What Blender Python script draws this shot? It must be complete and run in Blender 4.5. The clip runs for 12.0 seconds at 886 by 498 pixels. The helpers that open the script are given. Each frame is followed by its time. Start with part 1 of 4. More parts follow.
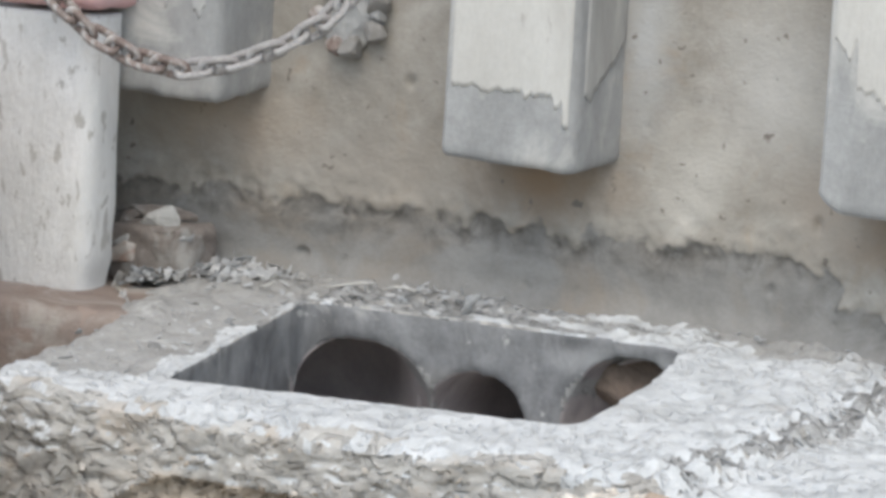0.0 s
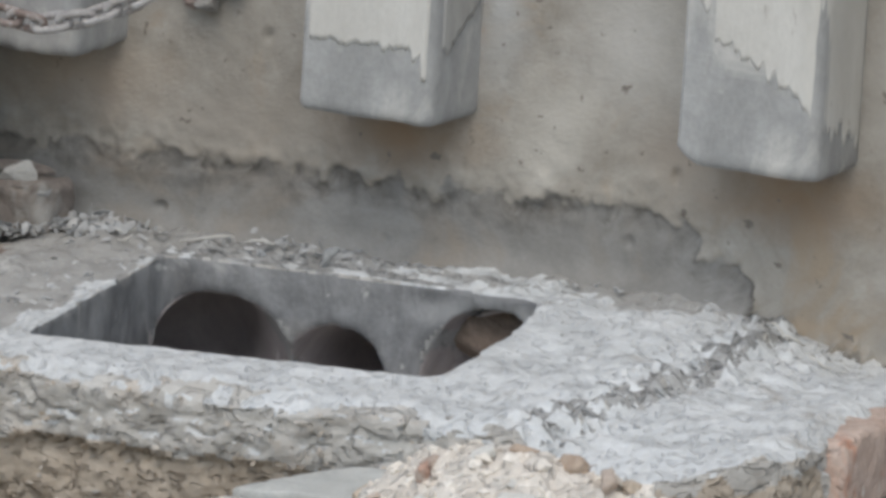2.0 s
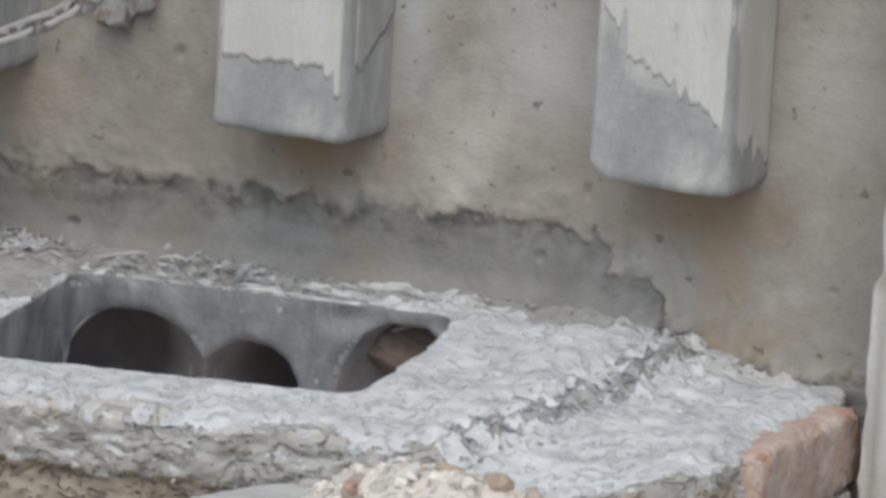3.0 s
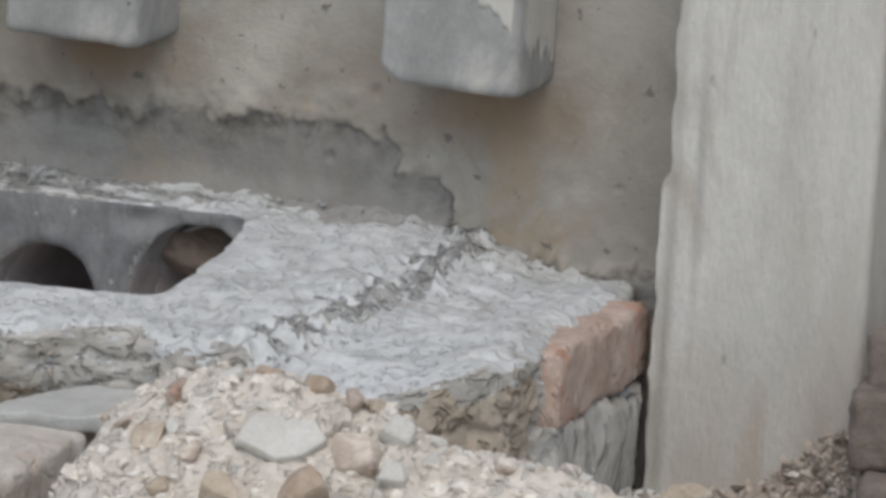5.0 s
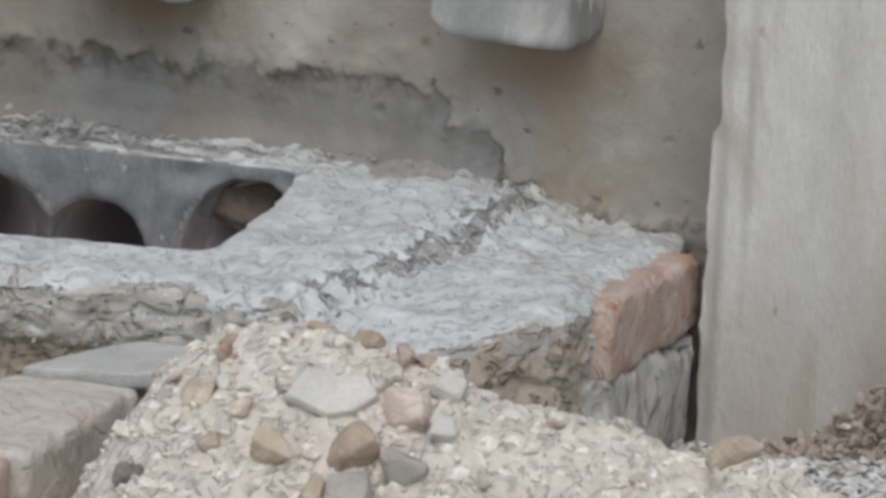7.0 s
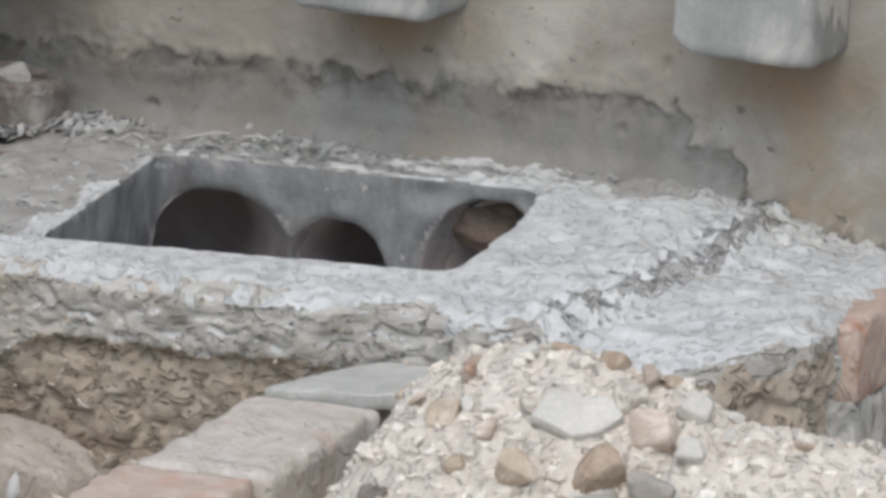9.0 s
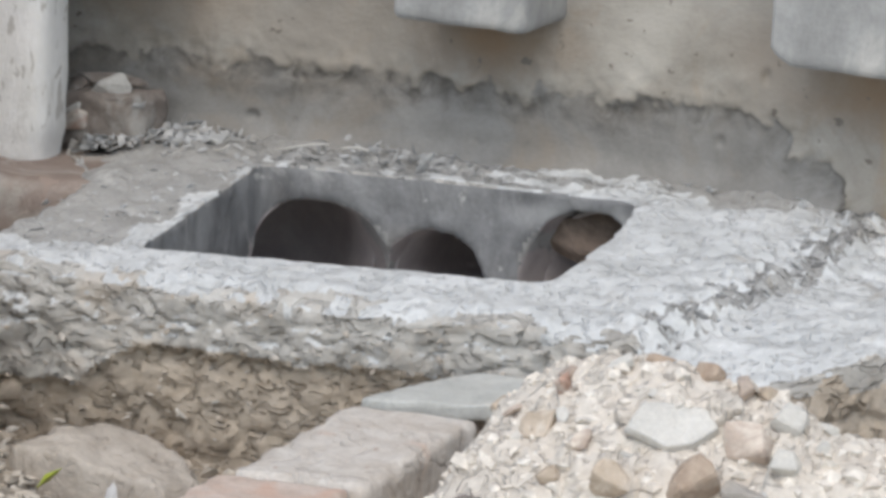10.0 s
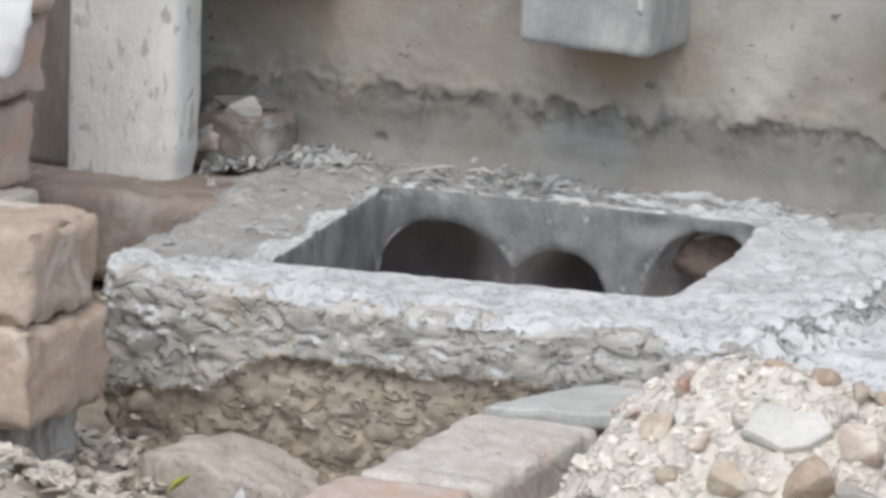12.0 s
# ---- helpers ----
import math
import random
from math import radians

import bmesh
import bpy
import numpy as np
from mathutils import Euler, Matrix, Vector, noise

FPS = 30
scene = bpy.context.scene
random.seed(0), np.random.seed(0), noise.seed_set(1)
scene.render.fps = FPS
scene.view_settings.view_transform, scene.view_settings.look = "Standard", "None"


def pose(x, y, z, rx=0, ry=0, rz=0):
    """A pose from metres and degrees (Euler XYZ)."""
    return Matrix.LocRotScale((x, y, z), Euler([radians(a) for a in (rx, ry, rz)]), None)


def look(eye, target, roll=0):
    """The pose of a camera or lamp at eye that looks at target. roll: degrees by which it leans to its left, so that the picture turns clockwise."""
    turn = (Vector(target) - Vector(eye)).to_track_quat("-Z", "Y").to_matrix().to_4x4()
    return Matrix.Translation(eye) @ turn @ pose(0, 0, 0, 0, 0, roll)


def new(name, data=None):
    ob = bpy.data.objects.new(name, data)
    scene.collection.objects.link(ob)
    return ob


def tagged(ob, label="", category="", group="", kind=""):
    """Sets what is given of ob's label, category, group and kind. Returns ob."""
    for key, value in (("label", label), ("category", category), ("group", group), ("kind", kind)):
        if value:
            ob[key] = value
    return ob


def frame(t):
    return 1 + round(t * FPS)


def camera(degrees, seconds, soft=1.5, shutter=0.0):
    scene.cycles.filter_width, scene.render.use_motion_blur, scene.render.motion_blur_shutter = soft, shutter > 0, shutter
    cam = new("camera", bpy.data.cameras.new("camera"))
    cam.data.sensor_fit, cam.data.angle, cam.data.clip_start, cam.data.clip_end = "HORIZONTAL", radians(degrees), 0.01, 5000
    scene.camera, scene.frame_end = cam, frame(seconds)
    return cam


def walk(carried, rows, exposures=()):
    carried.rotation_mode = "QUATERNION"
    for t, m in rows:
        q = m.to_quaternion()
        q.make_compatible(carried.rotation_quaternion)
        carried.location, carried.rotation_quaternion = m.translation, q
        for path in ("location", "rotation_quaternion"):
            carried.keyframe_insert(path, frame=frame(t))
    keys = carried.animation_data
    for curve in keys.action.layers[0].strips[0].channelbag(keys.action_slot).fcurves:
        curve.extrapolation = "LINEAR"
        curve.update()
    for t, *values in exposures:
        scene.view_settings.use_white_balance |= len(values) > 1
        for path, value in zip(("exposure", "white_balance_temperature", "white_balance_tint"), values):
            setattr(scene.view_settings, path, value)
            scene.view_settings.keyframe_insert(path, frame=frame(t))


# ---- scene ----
cam = camera(10.777, 12.0, soft=3.5)
EXPOSURES = [(0.0, 0.7, 6815, 5), (0.5, 0.6, 6815, 5), (1.0, 0.5, 6815, 5), (2.0, 0.31, 6815, 5), (2.5, 0.33, 6815, 5), (4.5, 0.12, 6915, 6), (5.5, 0.05, 6915, 6), (6.5, 0.06, 6915, 6), (8.5, 0.27, 6915, 6), (10.0, 0.50, 6865, 6), (11.0, 0.55, 6815, 5), (11.5, 0.51, 6815, 5), (12.0, 0.59, 6830, 6)]
# seconds, eye, turn to the left from +y, pitch, roll
ROWS = [
    (0.0, 1.3461, -3.2418, 0.6019, 26.199, -8.766, 3.116),
    (0.5, 1.3418, -3.2453, 0.5998, 25.633, -9.074, 3.170),
    (1.0, 1.3401, -3.2485, 0.6006, 25.414, -9.376, 3.074),
    (1.5, 1.3410, -3.2480, 0.6014, 24.786, -9.639, 3.032),
    (2.0, 1.3330, -3.2497, 0.5996, 24.179, -9.208, 3.124),
    (2.5, 1.3420, -3.2398, 0.6026, 23.873, -9.115, 3.014),
    (2.7, 1.3320, -3.2556, 0.6084, 23.363, -9.052, 3.034),
    (4.3, 1.2525, -3.3815, 0.6547, 19.495, -10.340, 3.196),
    (4.5, 1.2523, -3.3848, 0.6557, 19.089, -10.359, 3.205),
    (5.0, 1.2475, -3.3800, 0.6484, 18.398, -10.581, 3.121),
    (5.5, 1.2471, -3.3811, 0.6525, 18.458, -11.145, 3.098),
    (6.0, 1.2491, -3.3851, 0.6555, 18.703, -11.226, 2.823),
    (6.5, 1.2548, -3.3847, 0.6524, 19.074, -11.188, 2.685),
    (6.7, 1.2503, -3.3805, 0.6505, 19.017, -11.238, 2.652),
    (8.3, 1.2452, -3.3718, 0.6509, 20.027, -10.912, 2.448),
    (8.5, 1.2372, -3.3551, 0.6453, 20.592, -10.969, 2.377),
    (9.0, 1.2300, -3.3578, 0.6455, 21.866, -11.089, 2.032),
    (9.5, 1.2325, -3.3583, 0.6450, 22.725, -10.982, 2.018),
    (10.0, 1.2407, -3.3615, 0.6476, 23.227, -11.002, 1.914),
    (10.5, 1.2412, -3.3661, 0.6464, 23.726, -10.651, 1.813),
    (11.0, 1.2444, -3.3722, 0.6411, 23.277, -10.469, 1.962),
    (11.5, 1.2426, -3.3892, 0.6290, 23.590, -10.701, 2.019),
    (12.0, 1.2759, -3.4283, 0.6154, 24.859, -10.106, 2.022),
]
walk(cam, [(t, pose(x, y, z, 90 + pitch, 0, yaw) @ pose(0, 0, 0, 0, 0, roll)) for t, x, y, z, yaw, pitch, roll in ROWS],
     exposures=EXPOSURES)

# ---- world and light: a bright, hazy day under open sky ----
world = bpy.data.worlds.new("sky")
scene.world = world
world.use_nodes = True
wn = world.node_tree
sky = wn.nodes.new("ShaderNodeTexSky")
sky.sky_type, sky.sun_disc = "NISHITA", False
SUN_UP, SUN_ROUND = 56.0, 165.0
sky.sun_elevation, sky.sun_rotation = radians(SUN_UP), radians(SUN_ROUND)
sky.dust_density, sky.air_density = 2.0, 1.0
back = wn.nodes["Background"]
back.inputs["Strength"].default_value = 0.15
wn.links.new(sky.outputs["Color"], back.inputs["Color"])
sun = new("sun", bpy.data.lights.new("sun", "SUN"))
sun.data.energy, sun.data.angle, sun.data.color = 0.8, radians(65), (1.0, 0.965, 0.92)
SUN_DIR = Vector((math.sin(radians(SUN_ROUND)) * math.cos(radians(SUN_UP)), math.cos(radians(SUN_ROUND)) * math.cos(radians(SUN_UP)), math.sin(radians(SUN_UP))))
sun.matrix_world = look(SUN_DIR * 30, (0, 0, 0))


# ---- materials ----
def material(name, low, high, scale=18.0, rough=0.9, grain=0.25, bump=0.5, bump_scale=320.0, specks=None, streak=1.0,
             stain=None, stain_scale=6.0, stain_at=0.58, vary=0.0, spot_scale=60.0, spot_at=0.7, metal=0.0, blots=(), blot=(0.3, 0.2, 0.12), cracks=0.0, crack_dark=0.55, below=None):
    """A dusty mineral surface: broad mottling, fine grain, specks, stains and fine relief."""
    m = bpy.data.materials.new(name)
    m.use_nodes = True
    t = m.node_tree
    n, l = t.nodes, t.links
    bsdf = n["Principled BSDF"]
    bsdf.inputs["Roughness"].default_value = rough
    bsdf.inputs["Metallic"].default_value = metal
    bsdf.inputs["Specular IOR Level"].default_value = 0.25
    tc = n.new("ShaderNodeTexCoord")
    mp = n.new("ShaderNodeMapping")
    mp.inputs["Scale"].default_value = (1, 1, streak)
    l.new(tc.outputs["Object"], mp.inputs["Vector"])
    where = mp.outputs["Vector"]
    if vary:
        info = n.new("ShaderNodeObjectInfo")
        push = n.new("ShaderNodeVectorMath")
        push.operation = "ADD"
        wide = n.new("ShaderNodeVectorMath")
        wide.operation = "SCALE"
        wide.inputs["Scale"].default_value = 37.0
        comb = n.new("ShaderNodeCombineXYZ")
        for k in range(3):
            l.new(info.outputs["Random"], comb.inputs[k])
        l.new(comb.outputs[0], wide.inputs[0])
        l.new(where, push.inputs[0])
        l.new(wide.outputs[0], push.inputs[1])
        where = push.outputs[0]

    def tex(size, detail=6.0, rough_=0.6, distortion=0.0):
        x = n.new("ShaderNodeTexNoise")
        x.inputs["Scale"].default_value, x.inputs["Detail"].default_value = size, detail
        x.inputs["Roughness"].default_value, x.inputs["Distortion"].default_value = rough_, distortion
        l.new(where, x.inputs["Vector"])
        return x.outputs["Fac"]

    def ramp(fac, a, b):
        r = n.new("ShaderNodeMapRange")
        r.inputs["From Min"].default_value, r.inputs["From Max"].default_value = a, b
        l.new(fac, r.inputs["Value"])
        return r.outputs["Result"]

    def mix(fac, a, b, mode="MIX"):
        x = n.new("ShaderNodeMix")
        x.data_type, x.blend_type = "RGBA", mode
        for slot, v in ((0, fac), (6, a), (7, b)):
            if isinstance(v, (int, float)):
                x.inputs[slot].default_value = v
            elif isinstance(v, tuple):
                x.inputs[slot].default_value = (*v, 1)
            else:
                l.new(v, x.inputs[slot])
        return x.outputs[2]

    colour = mix(ramp(tex(scale, 8.0, 0.65, 0.6), 0.33, 0.67), low, high)
    g = ramp(tex(bump_scale * 0.8, 4.0, 0.7), 0.3, 0.7)
    colour = mix(g, mix(grain, colour, (0.0, 0.0, 0.0)), colour)
    if stain:
        colour = mix(ramp(tex(stain_scale, 7.0, 0.62, 1.0), stain_at, stain_at + 0.12), colour, stain)
    if cracks:
        gap = ramp(tex(cracks, 2.0, 0.5, 2.6), 0.47, 0.34)
        dim = n.new("ShaderNodeMath")
        dim.operation = "MULTIPLY"
        dim.inputs[1].default_value = crack_dark
        l.new(gap, dim.inputs[0])
        colour = mix(dim.outputs[0], colour, tuple(c * 0.35 for c in low))
    for bx, bz, wx, wz, *tone in blots:
        off = n.new("ShaderNodeMapping")
        off.inputs["Location"].default_value = (-bx / wx, 0, -bz / wz)
        off.inputs["Scale"].default_value = (1 / wx, 0, 1 / wz)
        l.new(where, off.inputs["Vector"])
        far = n.new("ShaderNodeVectorMath")
        far.operation = "LENGTH"
        l.new(off.outputs[0], far.inputs[0])
        rough_edge = n.new("ShaderNodeMath")
        l.new(far.outputs["Value"], rough_edge.inputs[0])
        l.new(tex(28.0, 5.0, 0.6, 0.5), rough_edge.inputs[1])
        fade = n.new("ShaderNodeMapRange")
        fade.inputs["From Min"].default_value, fade.inputs["From Max"].default_value = 1.55, 0.6
        fade.inputs["To Max"].default_value = 0.85
        l.new(rough_edge.outputs[0], fade.inputs["Value"])
        colour = mix(fade.outputs["Result"], colour, tone[0] if tone else blot)
    if specks:
        colour = mix(ramp(tex(spot_scale, 3.0, 0.55, 0.4), spot_at, spot_at + 0.05), colour, specks)
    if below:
        # under the broken edge of this coat: smooth grey render, and a rough darker strip next to the edge
        grey_low, grey_high, dark_low, dark_high, brown = below
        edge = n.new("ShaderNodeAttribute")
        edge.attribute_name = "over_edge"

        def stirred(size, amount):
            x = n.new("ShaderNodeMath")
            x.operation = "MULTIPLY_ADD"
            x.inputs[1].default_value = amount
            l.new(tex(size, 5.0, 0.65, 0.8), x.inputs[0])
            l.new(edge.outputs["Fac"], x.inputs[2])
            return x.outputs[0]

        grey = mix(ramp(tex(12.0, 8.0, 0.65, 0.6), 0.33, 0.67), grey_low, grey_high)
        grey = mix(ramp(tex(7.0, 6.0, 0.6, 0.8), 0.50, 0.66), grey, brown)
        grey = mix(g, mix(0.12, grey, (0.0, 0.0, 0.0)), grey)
        dark_strip = mix(ramp(tex(46.0, 7.0, 0.7, 0.8), 0.36, 0.64), dark_low, dark_high)
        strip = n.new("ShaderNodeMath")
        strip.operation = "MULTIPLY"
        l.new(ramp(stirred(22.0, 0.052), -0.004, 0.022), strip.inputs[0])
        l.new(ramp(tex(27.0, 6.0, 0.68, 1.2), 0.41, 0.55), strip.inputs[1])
        bare = mix(strip.outputs[0], grey, dark_strip)
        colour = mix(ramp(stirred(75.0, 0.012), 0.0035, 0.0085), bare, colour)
    if vary:
        hv = n.new("ShaderNodeHueSaturation")
        l.new(colour, hv.inputs["Color"])
        r = n.new("ShaderNodeMapRange")
        r.inputs["To Min"].default_value, r.inputs["To Max"].default_value = 1 - vary, 1 + vary
        l.new(info.outputs["Random"], r.inputs["Value"])
        l.new(r.outputs["Result"], hv.inputs["Value"])
        colour = hv.outputs["Color"]
    l.new(colour, bsdf.inputs["Base Color"])
    b = n.new("ShaderNodeBump")
    b.inputs["Strength"].default_value, b.inputs["Distance"].default_value = bump, 0.0015
    hsum = n.new("ShaderNodeMath")
    l.new(tex(bump_scale, 5.0, 0.6), hsum.inputs[0])
    l.new(tex(bump_scale * 0.25, 5.0, 0.6, 0.8), hsum.inputs[1])
    height = hsum.outputs[0]
    if cracks:
        deep = n.new("ShaderNodeMath")
        deep.operation = "MULTIPLY_ADD"
        deep.inputs[1].default_value = -min(2.2, 9.0 * crack_dark)
        l.new(gap, deep.inputs[0])
        l.new(height, deep.inputs[2])
        height = deep.outputs[0]
    l.new(height, b.inputs["Height"])
    l.new(b.outputs["Normal"], bsdf.inputs["Normal"])
    return m


def islands(name, colours, rough=0.95, bump=0.4):
    """Loose bits, each of a colour of its own."""
    m = bpy.data.materials.new(name)
    m.use_nodes = True
    n, l = m.node_tree.nodes, m.node_tree.links
    bsdf = n["Principled BSDF"]
    bsdf.inputs["Roughness"].default_value = rough
    bsdf.inputs["Specular IOR Level"].default_value = 0.2
    geo = n.new("ShaderNodeNewGeometry")
    cr = n.new("ShaderNodeValToRGB")
    cr.color_ramp.interpolation = "LINEAR"
    for k, c in enumerate(colours):
        e = cr.color_ramp.elements[k] if k < 2 else cr.color_ramp.elements.new(1.0)
        e.position, e.color = k / (len(colours) - 1), (*c, 1)
    l.new(geo.outputs["Random Per Island"], cr.inputs["Fac"])
    tc = n.new("ShaderNodeTexCoord")
    no = n.new("ShaderNodeTexNoise")
    no.inputs["Scale"].default_value, no.inputs["Detail"].default_value = 160.0, 5.0
    l.new(tc.outputs["Object"], no.inputs["Vector"])
    hv = n.new("ShaderNodeHueSaturation")
    mr = n.new("ShaderNodeMapRange")
    mr.inputs["From Min"].default_value, mr.inputs["From Max"].default_value = 0.3, 0.7
    mr.inputs["To Min"].default_value, mr.inputs["To Max"].default_value = 0.75, 1.15
    l.new(no.outputs["Fac"], mr.inputs["Value"])
    l.new(mr.outputs["Result"], hv.inputs["Value"])
    l.new(cr.outputs["Color"], hv.inputs["Color"])
    l.new(hv.outputs["Color"], bsdf.inputs["Base Color"])
    b = n.new("ShaderNodeBump")
    b.inputs["Strength"].default_value, b.inputs["Distance"].default_value = bump, 0.001
    l.new(no.outputs["Fac"], b.inputs["Height"])
    l.new(b.outputs["Normal"], bsdf.inputs["Normal"])
    return m


PLASTER = dict(low=(0.275, 0.249, 0.214), high=(0.425, 0.402, 0.366), scale=14.0, grain=0.12, bump=0.4, specks=(0.19, 0.17, 0.15), spot_scale=78.0, spot_at=0.665,
               stain=(0.335, 0.277, 0.215), stain_scale=9.0, stain_at=0.55)
WALL = material("beige_plaster", **PLASTER)
# Brown blots under the chutes: part dirt stain, part chute shade painted in.
WALL_EDGE = material("broken_beige_plaster", **PLASTER, blot=(0.285, 0.20, 0.135),
                     blots=[(-0.165, 0.106, 0.085, 0.036), (0.155, 0.094, 0.085, 0.042), (-0.44, 0.125, 0.095, 0.04, (0.40, 0.33, 0.265)), (-0.30, 0.10, 0.12, 0.05, (0.33, 0.30, 0.265)),
                            (-0.045, 0.095, 0.03, 0.028, (0.48, 0.455, 0.415)), (-0.085, 0.23, 0.03, 0.11, (0.46, 0.465, 0.465)), (0.02, 0.20, 0.07, 0.07, (0.49, 0.475, 0.45)),
                            (0.285, 0.035, 0.07, 0.075, (0.305, 0.28, 0.255)), (0.25, 0.20, 0.07, 0.08, (0.445, 0.43, 0.405)), (-0.035, 0.13, 0.05, 0.05, (0.475, 0.452, 0.412)), (0.07, 0.11, 0.05, 0.05, (0.345, 0.305, 0.265))],
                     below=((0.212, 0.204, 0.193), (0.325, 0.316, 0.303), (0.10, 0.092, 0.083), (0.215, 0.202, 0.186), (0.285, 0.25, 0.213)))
SKIRT = material("grey_cement_render", (0.24, 0.228, 0.214), (0.355, 0.342, 0.326), 13.0, grain=0.15, bump=0.7)
KEYED = material("dark_keyed_cement", (0.165, 0.156, 0.145), (0.285, 0.272, 0.254), 40.0, grain=0.25, bump=1.0)
PIER = material("pale_grey_cement_render", (0.525, 0.512, 0.478), (0.695, 0.682, 0.652), 9.0, grain=0.13, bump=0.75, streak=0.4, stain=(0.47, 0.43, 0.38), stain_scale=10.0, stain_at=0.55, specks=(0.36, 0.335, 0.30), spot_scale=55.0, spot_at=0.70, 
                blots=[(0.43, -0.14, 0.12, 0.07, (0.37, 0.325, 0.28)), (0.46, -0.06, 0.05, 0.10, (0.45, 0.41, 0.365)), (0.37, -0.08, 0.04, 0.09, (0.47, 0.44, 0.40)), (0.332, -0.02, 0.008, 0.14, (0.36, 0.34, 0.31)), (0.352, 0.03, 0.006, 0.06, (0.40, 0.385, 0.36))])
CORBEL = material("grey_cement", (0.31, 0.31, 0.305), (0.43, 0.43, 0.425), 24.0, grain=0.14, bump=0.45, specks=(0.52, 0.52, 0.50), spot_scale=45.0, stain=(0.52, 0.51, 0.485), stain_scale=13.0, stain_at=0.54, streak=0.6)
COAT = material("whitewash", (0.51, 0.492, 0.457), (0.63, 0.617, 0.583), 16.0, grain=0.08, bump=0.35, streak=0.4, specks=(0.38, 0.355, 0.33), spot_scale=60.0, spot_at=0.68, stain=(0.46, 0.44, 0.41), stain_scale=14.0, stain_at=0.62)
THIN_COAT = material("thin_grey_whitewash", (0.39, 0.39, 0.38), (0.56, 0.555, 0.535), 22.0, grain=0.12, bump=0.35, streak=0.25, stain=(0.33, 0.33, 0.325), stain_scale=20.0, stain_at=0.52)
# Side face wash: greyer than the front coat, with pale smears.
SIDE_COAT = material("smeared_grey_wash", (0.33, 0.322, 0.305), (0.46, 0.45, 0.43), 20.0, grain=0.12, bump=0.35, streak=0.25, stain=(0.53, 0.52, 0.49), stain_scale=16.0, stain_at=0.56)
POST = material("white_limewash", (0.62, 0.612, 0.594), (0.79, 0.782, 0.77), 16.0, grain=0.07, bump=0.8, streak=0.45, specks=(0.46, 0.445, 0.42), spot_scale=95.0, spot_at=0.595, stain=(0.58, 0.568, 0.545), stain_scale=26.0, stain_at=0.56)
TOP = material("dusty_pale_cement", (0.52, 0.531, 0.533), (0.745, 0.76, 0.766), 26.0, grain=0.14, bump=0.9, stain=(0.43, 0.41, 0.385), stain_scale=13.0, stain_at=0.59, cracks=50.0, crack_dark=0.17)
TORN = material("torn_mortar", (0.31, 0.305, 0.295), (0.54, 0.54, 0.535), 50.0, grain=0.3, bump=1.0, cracks=70.0, crack_dark=0.3)
DIRTY = material("earth_smeared_cement", (0.315, 0.307, 0.293), (0.44, 0.433, 0.418), 22.0, grain=0.16, bump=0.8, stain=(0.49, 0.485, 0.47), stain_scale=17.0, stain_at=0.58, cracks=46.0, crack_dark=0.10)
FRONT = material("crumbling_mud_mortar", (0.43, 0.41, 0.38), (0.61, 0.595, 0.565), 24.0, grain=0.16, bump=1.0, bump_scale=220.0, streak=1.6, stain=(0.53, 0.475, 0.415), stain_scale=12.0, stain_at=0.56, cracks=34.0, crack_dark=0.22)
MUD = material("brown_mud", (0.44, 0.37, 0.295), (0.585, 0.515, 0.435), 24.0, grain=0.18, bump=1.0, bump_scale=220.0, streak=1.5, cracks=38.0, crack_dark=0.36)
# Darker grey than the top, for the faces inside the pit.
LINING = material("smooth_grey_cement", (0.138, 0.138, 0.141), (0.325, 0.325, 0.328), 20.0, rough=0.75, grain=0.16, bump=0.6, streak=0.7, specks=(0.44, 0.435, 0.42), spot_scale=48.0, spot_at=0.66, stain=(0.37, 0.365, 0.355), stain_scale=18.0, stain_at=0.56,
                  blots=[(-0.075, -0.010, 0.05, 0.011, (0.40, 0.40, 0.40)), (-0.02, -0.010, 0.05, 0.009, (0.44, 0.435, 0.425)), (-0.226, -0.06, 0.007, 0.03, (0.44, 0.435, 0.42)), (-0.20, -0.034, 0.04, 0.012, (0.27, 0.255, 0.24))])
PIPE = material("dusty_clay_pipe", (0.33, 0.295, 0.287), (0.45, 0.41, 0.398), 20.0, rough=0.7, grain=0.12, bump=0.2)
BRICK = material("dusty_red_brick", (0.40, 0.245, 0.19), (0.55, 0.385, 0.31), 26.0, grain=0.2, bump=1.0, bump_scale=240.0, stain=(0.56, 0.515, 0.47), stain_scale=20.0, stain_at=0.49, vary=0.07, specks=(0.27, 0.19, 0.16), spot_scale=55.0, spot_at=0.66, cracks=30.0, crack_dark=0.03)
PALE_BRICK = material("mortar_dusted_brick", (0.54, 0.485, 0.435), (0.70, 0.665, 0.625), 26.0, grain=0.2, bump=1.0, bump_scale=240.0, stain=(0.56, 0.43, 0.36), stain_scale=17.0, stain_at=0.58, vary=0.05, specks=(0.40, 0.31, 0.26), spot_scale=55.0, spot_at=0.66, cracks=30.0, crack_dark=0.10)
ROSE_BRICK = material("rose_dusted_brick", (0.52, 0.40, 0.335), (0.68, 0.585, 0.525), 24.0, grain=0.2, bump=1.0, bump_scale=240.0, stain=(0.57, 0.41, 0.335), stain_scale=16.0, stain_at=0.54)
DARK_BRICK = material("sooty_brick", (0.17, 0.14, 0.12), (0.29, 0.245, 0.215), 18.0, grain=0.25, bump=0.8, vary=0.1)
LEDGE = material("worn_brick_ledge", (0.245, 0.19, 0.162), (0.345, 0.285, 0.25), 20.0, grain=0.2, bump=0.9, stain=(0.38, 0.345, 0.31), stain_scale=14.0, stain_at=0.48, specks=(0.31, 0.245, 0.21), spot_scale=30.0, spot_at=0.62)
